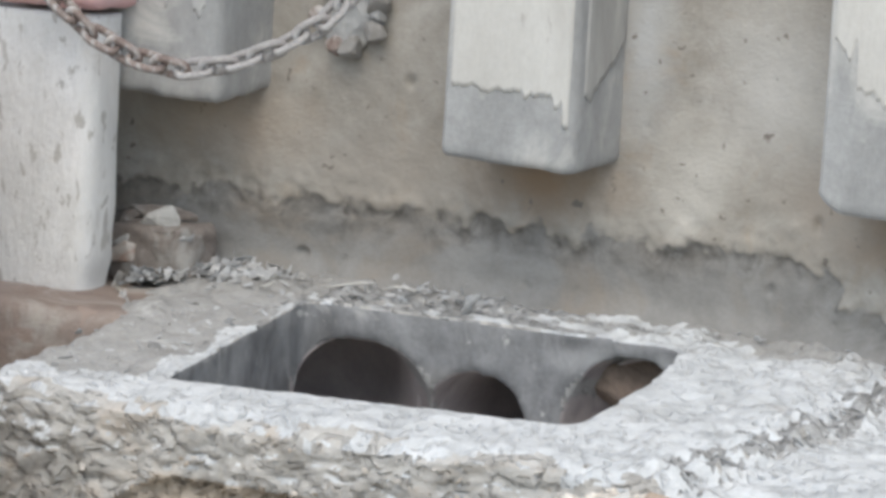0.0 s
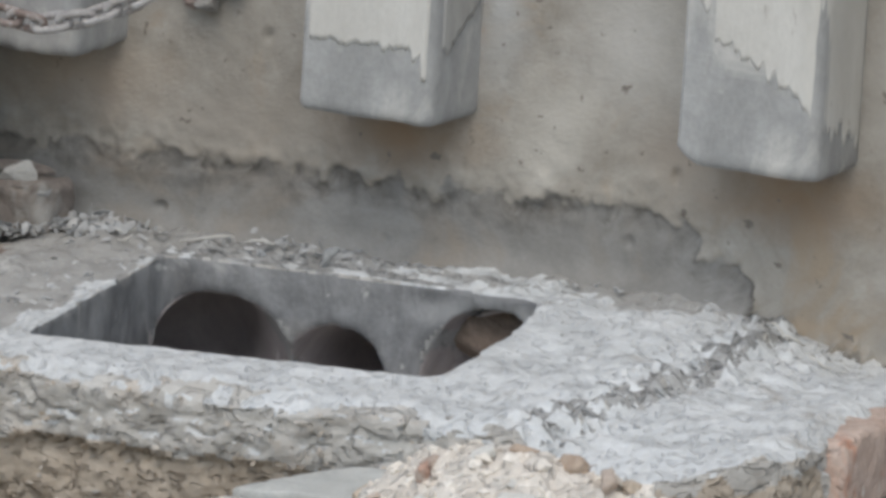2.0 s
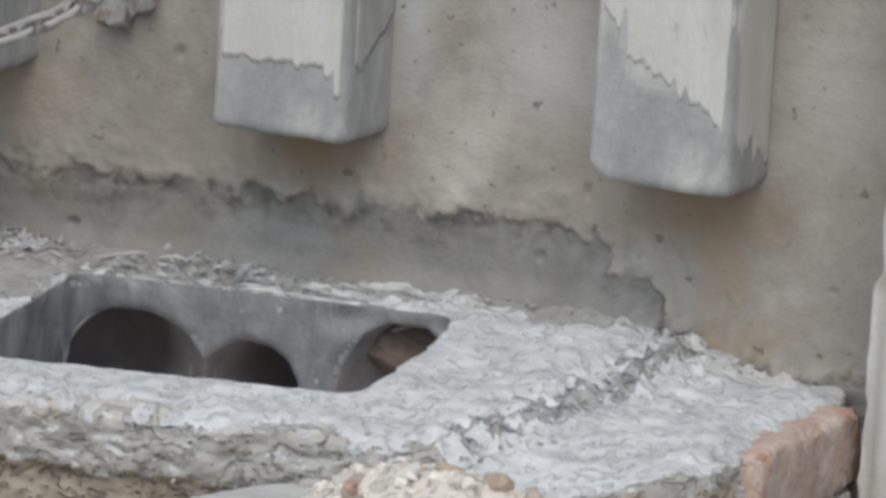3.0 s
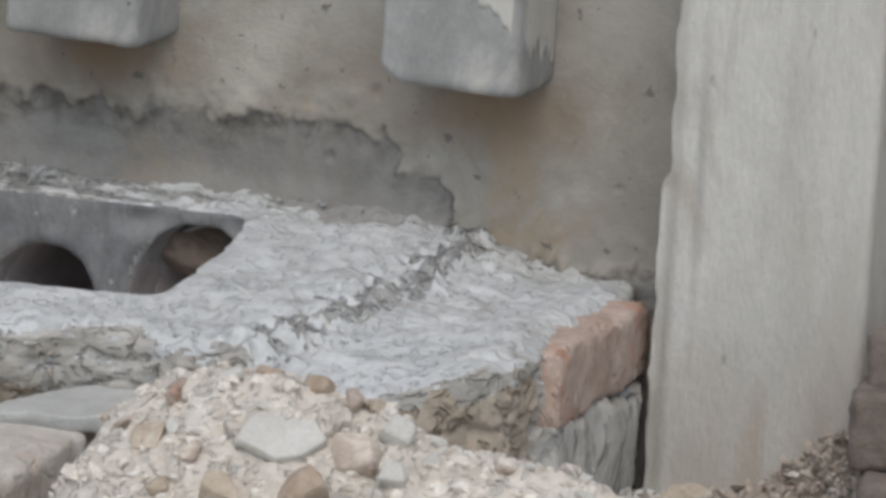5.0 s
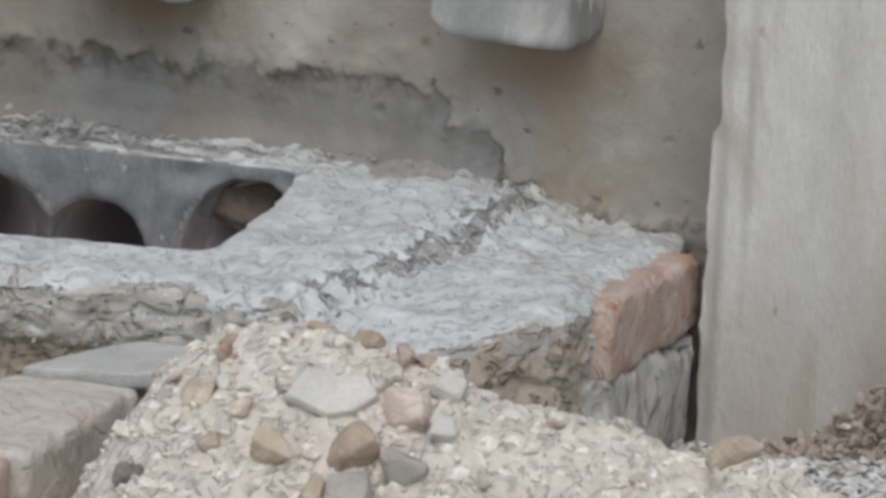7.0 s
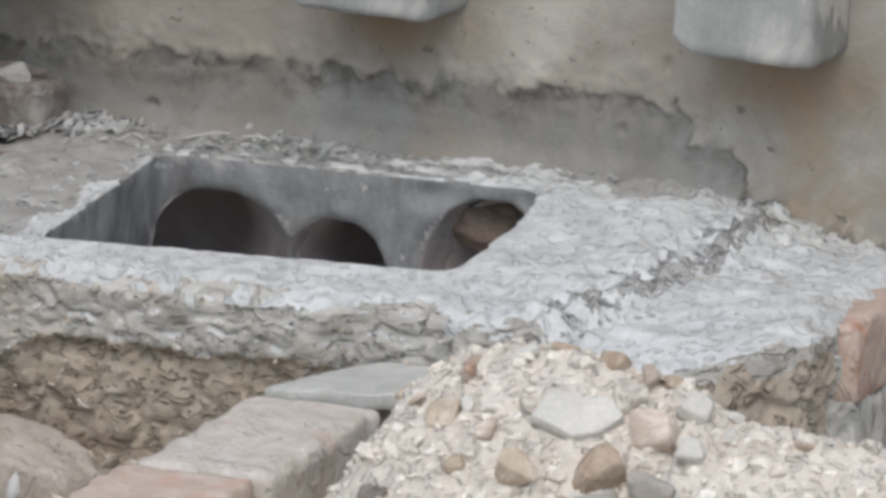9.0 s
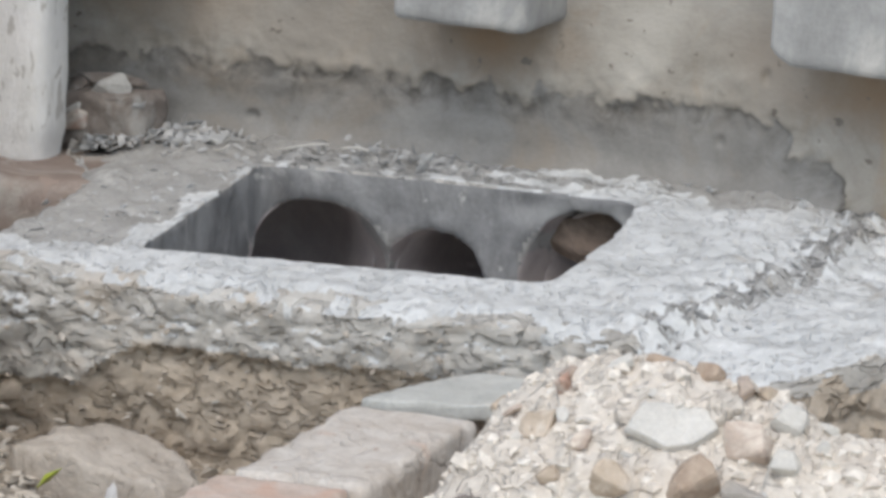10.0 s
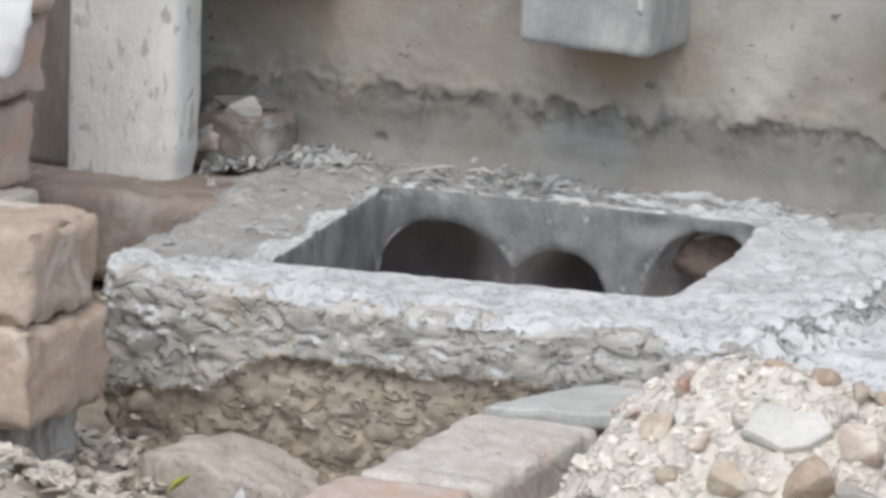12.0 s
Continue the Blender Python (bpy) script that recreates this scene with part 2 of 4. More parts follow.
SLATE = material("grey_stone", (0.46, 0.465, 0.445), (0.63, 0.635, 0.61), 20.0, grain=0.15, bump=0.8, vary=0.08, stain=(0.60, 0.55, 0.48), stain_scale=20.0, stain_at=0.58)
SANDY = material("sandy_rubble", (0.62, 0.558, 0.49), (0.775, 0.725, 0.66), 30.0, grain=0.18, bump=1.0, bump_scale=200.0, cracks=48.0, crack_dark=0.16)
# Brick lump, its base colour darkened for the shade inside the pipe mouth.
LUMP = material("dark_brown_brick", (0.19, 0.145, 0.115), (0.31, 0.24, 0.195), 16.0, grain=0.25, bump=0.8)
OLD_BRICK = material("dull_old_brick", (0.215, 0.182, 0.163), (0.33, 0.295, 0.27), 30.0, grain=0.22, bump=0.9, stain=(0.34, 0.325, 0.305), stain_scale=22.0, stain_at=0.48)
CHIP_STONE = material("dusty_cement_crust", (0.44, 0.43, 0.41), (0.58, 0.57, 0.55), 30.0, grain=0.16, bump=0.8)
BROWN_STONE = material("split_brown_stone", (0.40, 0.30, 0.23), (0.60, 0.50, 0.41), 26.0, grain=0.18, bump=0.8, stain=(0.64, 0.58, 0.51), stain_scale=20.0, stain_at=0.52)
CLOD = material("dry_brown_clod", (0.43, 0.38, 0.33), (0.57, 0.52, 0.465), 24.0, grain=0.2, bump=1.0, bump_scale=220.0, cracks=34.0, crack_dark=0.08)
DULL_STONE = material("dull_grey_stone", (0.37, 0.345, 0.315), (0.54, 0.505, 0.465), 26.0, grain=0.18, bump=0.8, vary=0.08)
END_BRICK = material("dusted_end_brick", (0.47, 0.345, 0.285), (0.62, 0.50, 0.435), 24.0, grain=0.2, bump=1.0, bump_scale=240.0, streak=0.85, stain=(0.54, 0.29, 0.205), stain_scale=11.0, stain_at=0.55, specks=(0.62, 0.58, 0.53), spot_scale=40.0, spot_at=0.64, cracks=34.0, crack_dark=0.10)
SOIL = material("dry_soil", (0.40, 0.35, 0.295), (0.56, 0.51, 0.45), 14.0, grain=0.3, bump=1.0, bump_scale=200.0)
TAN_STONE = material("tan_stone", (0.47, 0.385, 0.30), (0.64, 0.54, 0.44), 22.0, grain=0.18, bump=0.8, vary=0.12, stain=(0.70, 0.635, 0.56), stain_scale=32.0, stain_at=0.50, specks=(0.36, 0.28, 0.22), spot_scale=70.0, spot_at=0.66)
ROSE_STONE = material("rose_brown_stone", (0.46, 0.365, 0.305), (0.63, 0.535, 0.465), 22.0, grain=0.18, bump=0.8, vary=0.12, stain=(0.70, 0.635, 0.56), stain_scale=32.0, stain_at=0.50, specks=(0.36, 0.28, 0.22), spot_scale=70.0, spot_at=0.66)
RUST = material("rusty_iron", (0.18, 0.125, 0.105), (0.36, 0.30, 0.275), 60.0, rough=0.8, grain=0.3, bump=0.8, bump_scale=500.0, stain=(0.50, 0.48, 0.46), stain_scale=30.0, stain_at=0.46)
DUSTY_IRON = material("dusty_iron", (0.30, 0.275, 0.265), (0.54, 0.52, 0.505), 60.0, rough=0.85, grain=0.25, bump=0.8, bump_scale=500.0, stain=(0.62, 0.61, 0.60), stain_scale=40.0, stain_at=0.5)
PINK = material("faded_pink_paint", (0.64, 0.38, 0.38), (0.74, 0.52, 0.51), 22.0, rough=0.7, grain=0.08, bump=0.3)
PLANK = material("weathered_dark_timber", (0.17, 0.15, 0.132), (0.33, 0.295, 0.265), 16.0, grain=0.25, bump=0.7, streak=0.2)
WHITE = material("white_plastic_sheet", (0.66, 0.65, 0.655), (0.76, 0.755, 0.76), 12.0, rough=0.45, grain=0.0, bump=0.1)
LEAF = material("yellow_green_leaf", (0.30, 0.36, 0.05), (0.38, 0.42, 0.08), 40.0, rough=0.6, grain=0.05, bump=0.1)
GRAVEL = islands("pale_gravel", [(0.74, 0.685, 0.615), (0.79, 0.745, 0.68), (0.70, 0.635, 0.565), (0.80, 0.76, 0.70), (0.76, 0.705, 0.635), (0.73, 0.695, 0.645)])
PALE_STONE = material("pale_grey_stone", (0.57, 0.555, 0.52), (0.72, 0.70, 0.66), 20.0, grain=0.15, bump=0.8, vary=0.06)
SMEARED = material("mortar_smeared_brick", (0.47, 0.455, 0.425), (0.66, 0.645, 0.61), 26.0, grain=0.18, bump=1.0, streak=0.35, stain=(0.30, 0.265, 0.235), stain_scale=17.0, stain_at=0.54, cracks=30.0, crack_dark=0.3)
STACK_BRICK = material("dusty_tan_brick", (0.46, 0.355, 0.285), (0.60, 0.495, 0.42), 22.0, grain=0.18, bump=1.0, bump_scale=240.0, stain=(0.66, 0.60, 0.545), stain_scale=15.0, stain_at=0.56, vary=0.05, specks=(0.50, 0.32, 0.24), spot_scale=26.0, spot_at=0.66)
CHIPS = islands("grey_plaster_chips", [(0.39, 0.39, 0.39), (0.55, 0.555, 0.56), (0.34, 0.336, 0.33), (0.47, 0.47, 0.466), (0.42, 0.41, 0.397)])
TOP_BITS = islands("pale_cement_bits", [(0.50, 0.505, 0.505), (0.62, 0.63, 0.635), (0.44, 0.44, 0.435), (0.57, 0.575, 0.575)])
PALE_CHIPS = islands("pale_grey_rubble", [(0.60, 0.60, 0.595), (0.72, 0.725, 0.725), (0.42, 0.405, 0.385), (0.66, 0.655, 0.64), (0.52, 0.48, 0.43), (0.70, 0.71, 0.715)])
FLAKES = islands("dull_tan_flakes", [(0.54, 0.49, 0.425), (0.62, 0.575, 0.51), (0.49, 0.435, 0.37), (0.66, 0.625, 0.57)])
CRUMBS = islands("mud_crumbs", [(0.44, 0.40, 0.35), (0.54, 0.505, 0.46), (0.48, 0.41, 0.335), (0.56, 0.54, 0.505)])
STRAW = islands("dry_brown_litter", [(0.38, 0.325, 0.28), (0.50, 0.445, 0.39), (0.43, 0.37, 0.32), (0.58, 0.525, 0.47)])

rng = np.random.default_rng(7)


# ---- builders ----
def fbm(p, octaves=4):
    return noise.fractal(p, 1.0, 2.0, octaves)


def ragged(x, seed=0.0, fine=1.0):
    """An uneven edge, about -1 to 1, along x."""
    return 0.6 * noise.noise((x * 9, seed, 0)) + 0.6 * noise.noise((x * 31, seed + 5, 0)) * fine + 0.45 * noise.noise((x * 90, seed + 9, 0)) * fine


def mesh_of(name, verts, faces, mats, index=None, smooth=True):
    me = bpy.data.meshes.new(name)
    me.from_pydata([tuple(v) for v in verts], [], [tuple(f) for f in faces])
    for m in mats if isinstance(mats, (list, tuple)) else [mats]:
        me.materials.append(m)
    if index is not None:
        me.polygons.foreach_set("material_index", np.asarray(index, np.int32))
    me.polygons.foreach_set("use_smooth", [smooth] * len(me.polygons))
    me.update()
    return me


def part(name, me, parent=None, label="", at=None):
    """Links a mesh as one object, under a thing if one is given."""
    if isinstance(me, bmesh.types.BMesh):
        raise TypeError(name)
    ob = new(name, me)
    if at is not None:
        ob.matrix_basis = at
    if parent is not None:
        ob.parent = parent
    return tagged(ob, label)


def bake(ob):
    """Turns an object's modifiers into its mesh."""
    me = bpy.data.meshes.new_from_object(ob.evaluated_get(bpy.context.evaluated_depsgraph_get()))
    ob.modifiers.clear()
    ob.data = me
    return me


def prism(outline, low, high):
    """A closed solid over an outline; low and high give z at x, y."""
    n = len(outline)
    verts = [(x, y, low(x, y)) for x, y in outline] + [(x, y, high(x, y)) for x, y in outline]
    faces = [tuple(range(n - 1, -1, -1)), tuple(range(n, 2 * n))]
    faces += [(k, (k + 1) % n, n + (k + 1) % n, n + k) for k in range(n)]
    return verts, faces


def rounded(outline, r, steps=5):
    """Rounds the corners of an outline."""
    out, n = [], len(outline)
    for k in range(n):
        p, a, b = Vector(outline[k]), Vector(outline[k - 1]), Vector(outline[(k + 1) % n])
        rr = r[k] if isinstance(r, (list, tuple)) else r
        if rr <= 0:
            out.append(tuple(p))
            continue
        u, v = (a - p), (b - p)
        s = p + u.normalized() * min(rr, u.length * 0.45)
        e = p + v.normalized() * min(rr, v.length * 0.45)
        for i in range(steps + 1):
            t = i / steps
            out.append(tuple((1 - t) ** 2 * s + 2 * t * (1 - t) * p + t * t * e))
    return out


def block_mesh(name, size, mat, seed=0, cells=0.012, round_=0.008, rough=0.002, chip=0.004):
    """A worn block: rounded arrises, uneven faces, chipped edges. It stands on z = 0."""
    sx, sy, sz = size
    nx, ny, nz = (max(2, int(round(s / cells))) for s in size)
    bm = bmesh.new()
    grid = {}

    def vert(i, j, k):
        if (i, j, k) not in grid:
            grid[i, j, k] = bm.verts.new((sx * (i / nx - 0.5), sy * (j / ny - 0.5), sz * (k / nz - 0.5)))
        return grid[i, j, k]

    for k in (0, nz):
        for i in range(nx):
            for j in range(ny):
                q = [vert(i, j, k), vert(i + 1, j, k), vert(i + 1, j + 1, k), vert(i, j + 1, k)]
                bm.faces.new(q if k else q[::-1])
    for j in (0, ny):
        for i in range(nx):
            for k in range(nz):
                q = [vert(i, j, k), vert(i + 1, j, k), vert(i + 1, j, k + 1), vert(i, j, k + 1)]
                bm.faces.new(q[::-1] if j else q)
    for i in (0, nx):
        for j in range(ny):
            for k in range(nz):
                q = [vert(i, j, k), vert(i, j + 1, k), vert(i, j + 1, k + 1), vert(i, j, k + 1)]
                bm.faces.new(q if i else q[::-1])
    half = Vector(size) / 2
    for v in bm.verts:
        p = v.co.copy()
        core = Vector([max(-h + round_, min(h - round_, c)) for c, h in zip(p, half)])
        d = p - core
        s = Vector((seed * 3.1, seed * 1.7, seed))
        if d.length > 1e-6:
            on = sum(abs(c) > 1e-6 for c in d)
            worn = chip * max(0.0, noise.noise(p * 45 + s) + 0.1) if on > 1 else 0.0
            v.co = core + d.normalized() * (round_ - worn)
        v.co += Vector((noise.noise(p * 22 + s), noise.noise(p * 22 + s * 2), noise.noise(p * 22 + s * 3))) * rough
        v.co += Vector((noise.noise(p * 90 + s), noise.noise(p * 90 + s * 2), noise.noise(p * 90 + s * 3))) * rough * 0.6
        v.co.z += half.z
    me = bpy.data.meshes.new(name)
    bm.to_mesh(me)
    bm.free()
    me.materials.append(mat)
    me.polygons.foreach_set("use_smooth", [True] * len(me.polygons))
    return me


def stone_mesh(name, size, mat, seed=0, detail=2, sharp=0.35):
    """An angular broken stone, about of that size, cut by a few planes."""
    bm = bmesh.new()
    bmesh.ops.create_icosphere(bm, subdivisions=detail + 1, radius=1.0)
    r = random.Random(seed)
    cuts = [(Vector((r.uniform(-1, 1), r.uniform(-1, 1), r.uniform(-1, 1))).normalized(), r.uniform(0.5, 0.8)) for _ in range(11)]
    for v in bm.verts:
        for nrm, d in cuts:
            over = v.co.dot(nrm) - d
            if over > 0:
                v.co -= nrm * over
        v.co += v.co.normalized() * (0.07 * noise.noise(v.co * 3 + Vector((seed, 0, 0))) + 0.05 * noise.noise(v.co * 8 + Vector((seed, 0, 0))))
        v.co = Vector((v.co.x * size[0] * 0.62, v.co.y * size[1] * 0.62, v.co.z * size[2] * 0.62))
    me = bpy.data.meshes.new(name)
    bm.to_mesh(me)
    bm.free()
    me.materials.append(mat)
    return me


def shard_mesh(name, size, mat, seed=0, points=13, wear=0.07):
    """A broken stone with flat facets and worn arrises, about of that size."""
    r = random.Random(seed)
    bm = bmesh.new()
    for _ in range(points):
        v = Vector((r.uniform(-1, 1), r.uniform(-1, 1), r.uniform(-1, 1)))
        v = v / max(abs(c) for c in v) * r.uniform(0.72, 1.0)
        bm.verts.new((v.x * size[0] * 0.5, v.y * size[1] * 0.5, v.z * size[2] * 0.5))
    got = bmesh.ops.convex_hull(bm, input=bm.verts)
    bmesh.ops.delete(bm, geom=list({g for g in got["geom_interior"] + got["geom_unused"] if isinstance(g, bmesh.types.BMVert)}), context="VERTS")
    bmesh.ops.dissolve_limit(bm, angle_limit=radians(14), verts=bm.verts, edges=bm.edges)
    bmesh.ops.bevel(bm, geom=list(bm.edges), offset=min(size) * wear, segments=2, profile=0.6, affect="EDGES")
    bmesh.ops.triangulate(bm, faces=bm.faces)
    for v in bm.verts:
        v.co += Vector((noise.noise(v.co * 120), noise.noise(v.co * 130 + Vector((3, 0, 0))), noise.noise(v.co * 110 + Vector((0, 5, 0))))) * min(size) * 0.05
    me = bpy.data.meshes.new(name)
    bm.to_mesh(me)
    bm.free()
    me.materials.append(mat)
    return me


def plate_mesh(name, outline, thick, mat, seed=0, step=0.006, rise=None, rough=1.0):
    """A flat broken stone over an outline: uneven top, split edge, its underside at z = 0."""
    pts = []
    for (ax, ay), (bx, by) in zip(outline, outline[1:] + outline[:1]):
        k = max(1, int(math.hypot(bx - ax, by - ay) / step))
        pts += [(ax + (bx - ax) * i / k, ay + (by - ay) * i / k) for i in range(k)]
    cx, cy = sum(p[0] for p in pts) / len(pts), sum(p[1] for p in pts) / len(pts)
    rings = [(0.96, 0.0), (0.995, 0.20), (1.0, 0.55), (0.998, 0.86), (0.982, 0.99), (0.90, 1.0), (0.7, 1.0), (0.5, 1.0), (0.25, 1.0)]
    vs = []
    for k, (grow, up) in enumerate(rings):
        for x, y in pts:
            g = grow + 0.035 * noise.noise((x * 45, y * 45, seed + k * 0.35)) * (k < 6)
            px, py = cx + (x - cx) * g, cy + (y - cy) * g
            lift = rise(px, py) if rise else 0.0
            vs.append((px, py, thick * up + up * (lift + 0.0022 * rough * noise.noise((px * 40, py * 40, seed)) + 0.0010 * rough * noise.noise((px * 120, py * 120, seed)))))
    n = len(pts)
    fs = [(j * n + i, j * n + (i + 1) % n, (j + 1) * n + (i + 1) % n, (j + 1) * n + i) for j in range(len(rings) - 1) for i in range(n)]
    fs += [tuple(range(n - 1, -1, -1)), tuple(range((len(rings) - 1) * n, len(rings) * n))]
    return mesh_of(name, vs, fs, mat)


ICO = bmesh.new()
bmesh.ops.create_icosphere(ICO, subdivisions=1, radius=1.0)
ICO_V = np.array([v.co[:] for v in ICO.verts])
ICO_F = np.array([[v.index for v in f.verts] for f in ICO.faces])
ICO.free()


def scatter(name, places, sizes, mat, flat=0.5, tilt=0.6, long=1.3):
    """Many small angular bits in one mesh, each with a shape and turn of its own."""
    places, sizes = np.asarray(places, float), np.asarray(sizes, float)
    count = len(places)
    shape = ICO_V[None] * (1 + rng.uniform(-0.35, 0.35, (count, len(ICO_V), 1)))
    scale = np.stack([sizes * rng.uniform(0.8, long, count), sizes * rng.uniform(0.6, 1.0, count), sizes * flat * rng.uniform(0.6, 1.3, count)], 1)
    shape = shape * scale[:, None] * 0.5
    a, b, c = rng.uniform(0, 2 * np.pi, count), rng.normal(0, tilt, count), rng.normal(0, tilt, count)
    rz = np.array([[np.cos(a), -np.sin(a), 0 * a], [np.sin(a), np.cos(a), 0 * a], [0 * a, 0 * a, 1 + 0 * a]]).transpose(2, 0, 1)
    rx = np.array([[1 + 0 * b, 0 * b, 0 * b], [0 * b, np.cos(b), -np.sin(b)], [0 * b, np.sin(b), np.cos(b)]]).transpose(2, 0, 1)
    ry = np.array([[np.cos(c), 0 * c, np.sin(c)], [0 * c, 1 + 0 * c, 0 * c], [-np.sin(c), 0 * c, np.cos(c)]]).transpose(2, 0, 1)
    verts = np.einsum("nij,nvj->nvi", rz @ rx @ ry, shape) + places[:, None]
    faces = (ICO_F[None] + (np.arange(count) * len(ICO_V))[:, None, None]).reshape(-1, 3)
    return mesh_of(name, verts.reshape(-1, 3).tolist(), faces.tolist(), mat, smooth=False)


def empty(name, label, category, group="", at=(0, 0, 0)):
    ob = tagged(new(name), label, category, group)
    ob.location = at
    return ob


def sheet(xs, ys, height, mats, name, pick=None, smooth=True):
    """A grid over xs, ys with z from height(x, y)."""
    verts = [(x, y, height(x, y)) for y in ys for x in xs]
    w = len(xs)
    faces = [(j * w + i, j * w + i + 1, (j + 1) * w + i + 1, (j + 1) * w + i) for j in range(len(ys) - 1) for i in range(w - 1)]
    return mesh_of(name, verts, faces, mats, [pick(*verts[f[0]]) for f in faces] if pick else None, smooth)


# ---- the ground: one sheet to the horizon, finer near the wall ----
GROUND = -0.17


def axis(lo, hi, step, far):
    near = list(np.arange(lo, hi + 1e-6, step))
    out, d = [], step * 2
    while hi + d < far:
        out.append(d)
        d *= 1.7
    out.append(far - hi)
    return [lo - d for d in reversed(out)] + near + [hi + d for d in out]


def ground_z(x, y):
    near = 1.0 if abs(x) < 1.5 and -1.8 < y < 0.6 else 0.0
    z = GROUND + near * (0.010 * fbm((x * 7, y * 7, 3)) + 0.004 * noise.noise((x * 60, y * 60, 1)))
    z += 0.028 * math.exp(-((x + 0.5) / 0.16) ** 2 - ((y + 0.47) / 0.14) ** 2)
    z += 0.058 * math.exp(-((x + 0.39) / 0.13) ** 2 - ((y + 0.660) / 0.06) ** 2)
    z += 0.052 * math.exp(-((x - 0.475) / 0.05) ** 2 - ((y + 0.115) / 0.035) ** 2)
    z += 0.034 * math.exp(-((x - 0.52) / 0.20) ** 2 - ((y + 0.27) / 0.10) ** 2)
    return z + 0.03 * noise.noise((x * 0.3, y * 0.3, 8)) * min(1.0, max(0.0, math.hypot(x, y) - 1.5))


tagged(part("ground", sheet(axis(-0.9, 0.9, 0.012, 900), axis(-1.25, 0.05, 0.012, 900), ground_z, SOIL, "ground")),
       "dry dusty brown soil ground around the masonry", "ground", kind="structure")


# ---- the wall behind: beige plaster over grey cement render ----
def skirt_edge(x):
    """Height of the broken lower edge of the beige plaster."""
    base = 0.070 - 0.033 * min(1, max(0, (x - 0.076) / 0.010)) - 0.055 * min(1, max(0, (x - 0.124) / 0.014))
    hang = abs(noise.noise((x * 24, 3.0, 0))) + 0.6 * abs(noise.noise((x * 55, 8.0, 0)))
    return base + 0.010 * ragged(x, 2.0) - 0.014 * (hang - 0.35)


def over_edge(x, z):
    """Height above the plaster's broken edge."""
    return z - skirt_edge(x + 0.012 * noise.noise((x * 20, z * 45, 31))) - 0.006 * noise.noise((x * 60, z * 60, 2)) - 0.0045 * noise.noise((x * 130, z * 130, 12))


def wall_y(x, z):
    y = 0.0018 * fbm((x * 9, z * 9, 0)) + 0.0005 * noise.noise((x * 70, z * 70, 4))
    d = over_edge(x, z)
    s = min(1.0, max(0.0, d / 0.006 + 0.5))
    lip = math.exp(-((d - 0.006) / 0.010) ** 2)
    step = 0.0042 * (0.55 + 0.9 * noise.noise((x * 17, 4.0, 2.0))) * min(1.0, max(0.15, (x + 0.46) / 0.12))
    y -= step * s + 0.6 * step * lip * (0.5 + noise.noise((x * 40, z * 40, 6)))
    y -= (0.0050 * max(0.0, noise.noise((x * 46, z * 46, 21))) + 0.0018 * noise.noise((x * 110, z * 110, 23))) * math.exp(-(d / 0.020) ** 2)
    if s < 0.5:
        # rough keyed strip under the broken edge, then a fillet running out on to the ledge
        y -= 0.002 * noise.noise((x * 55, z * 55, 7)) * math.exp(d / 0.02)
        y -= 0.02 * min(1.0, (0.03 - z) / 0.03) ** 2 if z < 0.03 else 0.0
    pit = noise.noise((x * 55, z * 55, 11))
    if pit > 0.62:
        y += 0.006 * (pit - 0.62) / 0.3
    return y


XS = np.r_[np.arange(-0.95, -0.56, 0.006), np.arange(-0.56, 0.3361, 0.0022)]
ZS = np.r_[np.arange(-0.20, 0.0, 0.006), np.arange(0.0, 0.115, 0.0018), np.arange(0.115, 0.42, 0.0035)]
verts = [(x, wall_y(x, z), z) for z in ZS for x in XS]
w = len(XS)
faces = []
for j in range(len(ZS) - 1):
    for i in range(w - 1):
        if -0.42 < XS[i] < 0.12 and -0.15 < ZS[j] < -0.012:
            continue
        faces.append((j * w + i, j * w + i + 1, (j + 1) * w + i + 1, (j + 1) * w + i))
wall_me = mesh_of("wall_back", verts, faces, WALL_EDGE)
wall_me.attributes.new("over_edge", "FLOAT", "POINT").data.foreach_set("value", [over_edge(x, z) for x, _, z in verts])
wall = tagged(part("wall_back", wall_me), "beige plastered wall with broken lower edge over grey cement", "wall", kind="structure")


def slab_box(x0, x1, y0, y1, z0, z1):
    v = [(x, y, z) for z in (z0, z1) for y in (y0, y1) for x in (x0, x1)]
    f = [(0, 2, 3, 1), (4, 5, 7, 6), (0, 1, 5, 4), (2, 6, 7, 3), (0, 4, 6, 2), (1, 3, 7, 5)]
    return v, f


core_v, core_f = slab_box(-4.0, 3.0, 0.24, 0.34, -0.25, 2.8)
part("wall_core", mesh_of("wall_core", core_v, core_f, WALL, smooth=False), wall)
# Unseen upper wall, added above the detailed part to block light from behind.
up_v, up_f = slab_box(-4.0, 3.0, 0.0, 0.24, 0.416, 2.8)
part("wall_upper", mesh_of("wall_upper", up_v, up_f, WALL, smooth=False), wall)
for x0, x1 in ((-4.0, -0.949), (0.334, 3.0)):
    sv, sf = slab_box(x0, x1, 0.004, 0.24, -0.25, 0.416)
    part("wall_side", mesh_of("wall_side", sv, sf, WALL, smooth=False), wall)

# the pier at the end of the wall
PX0, PX1, PY = 0.322, 0.483, -0.1


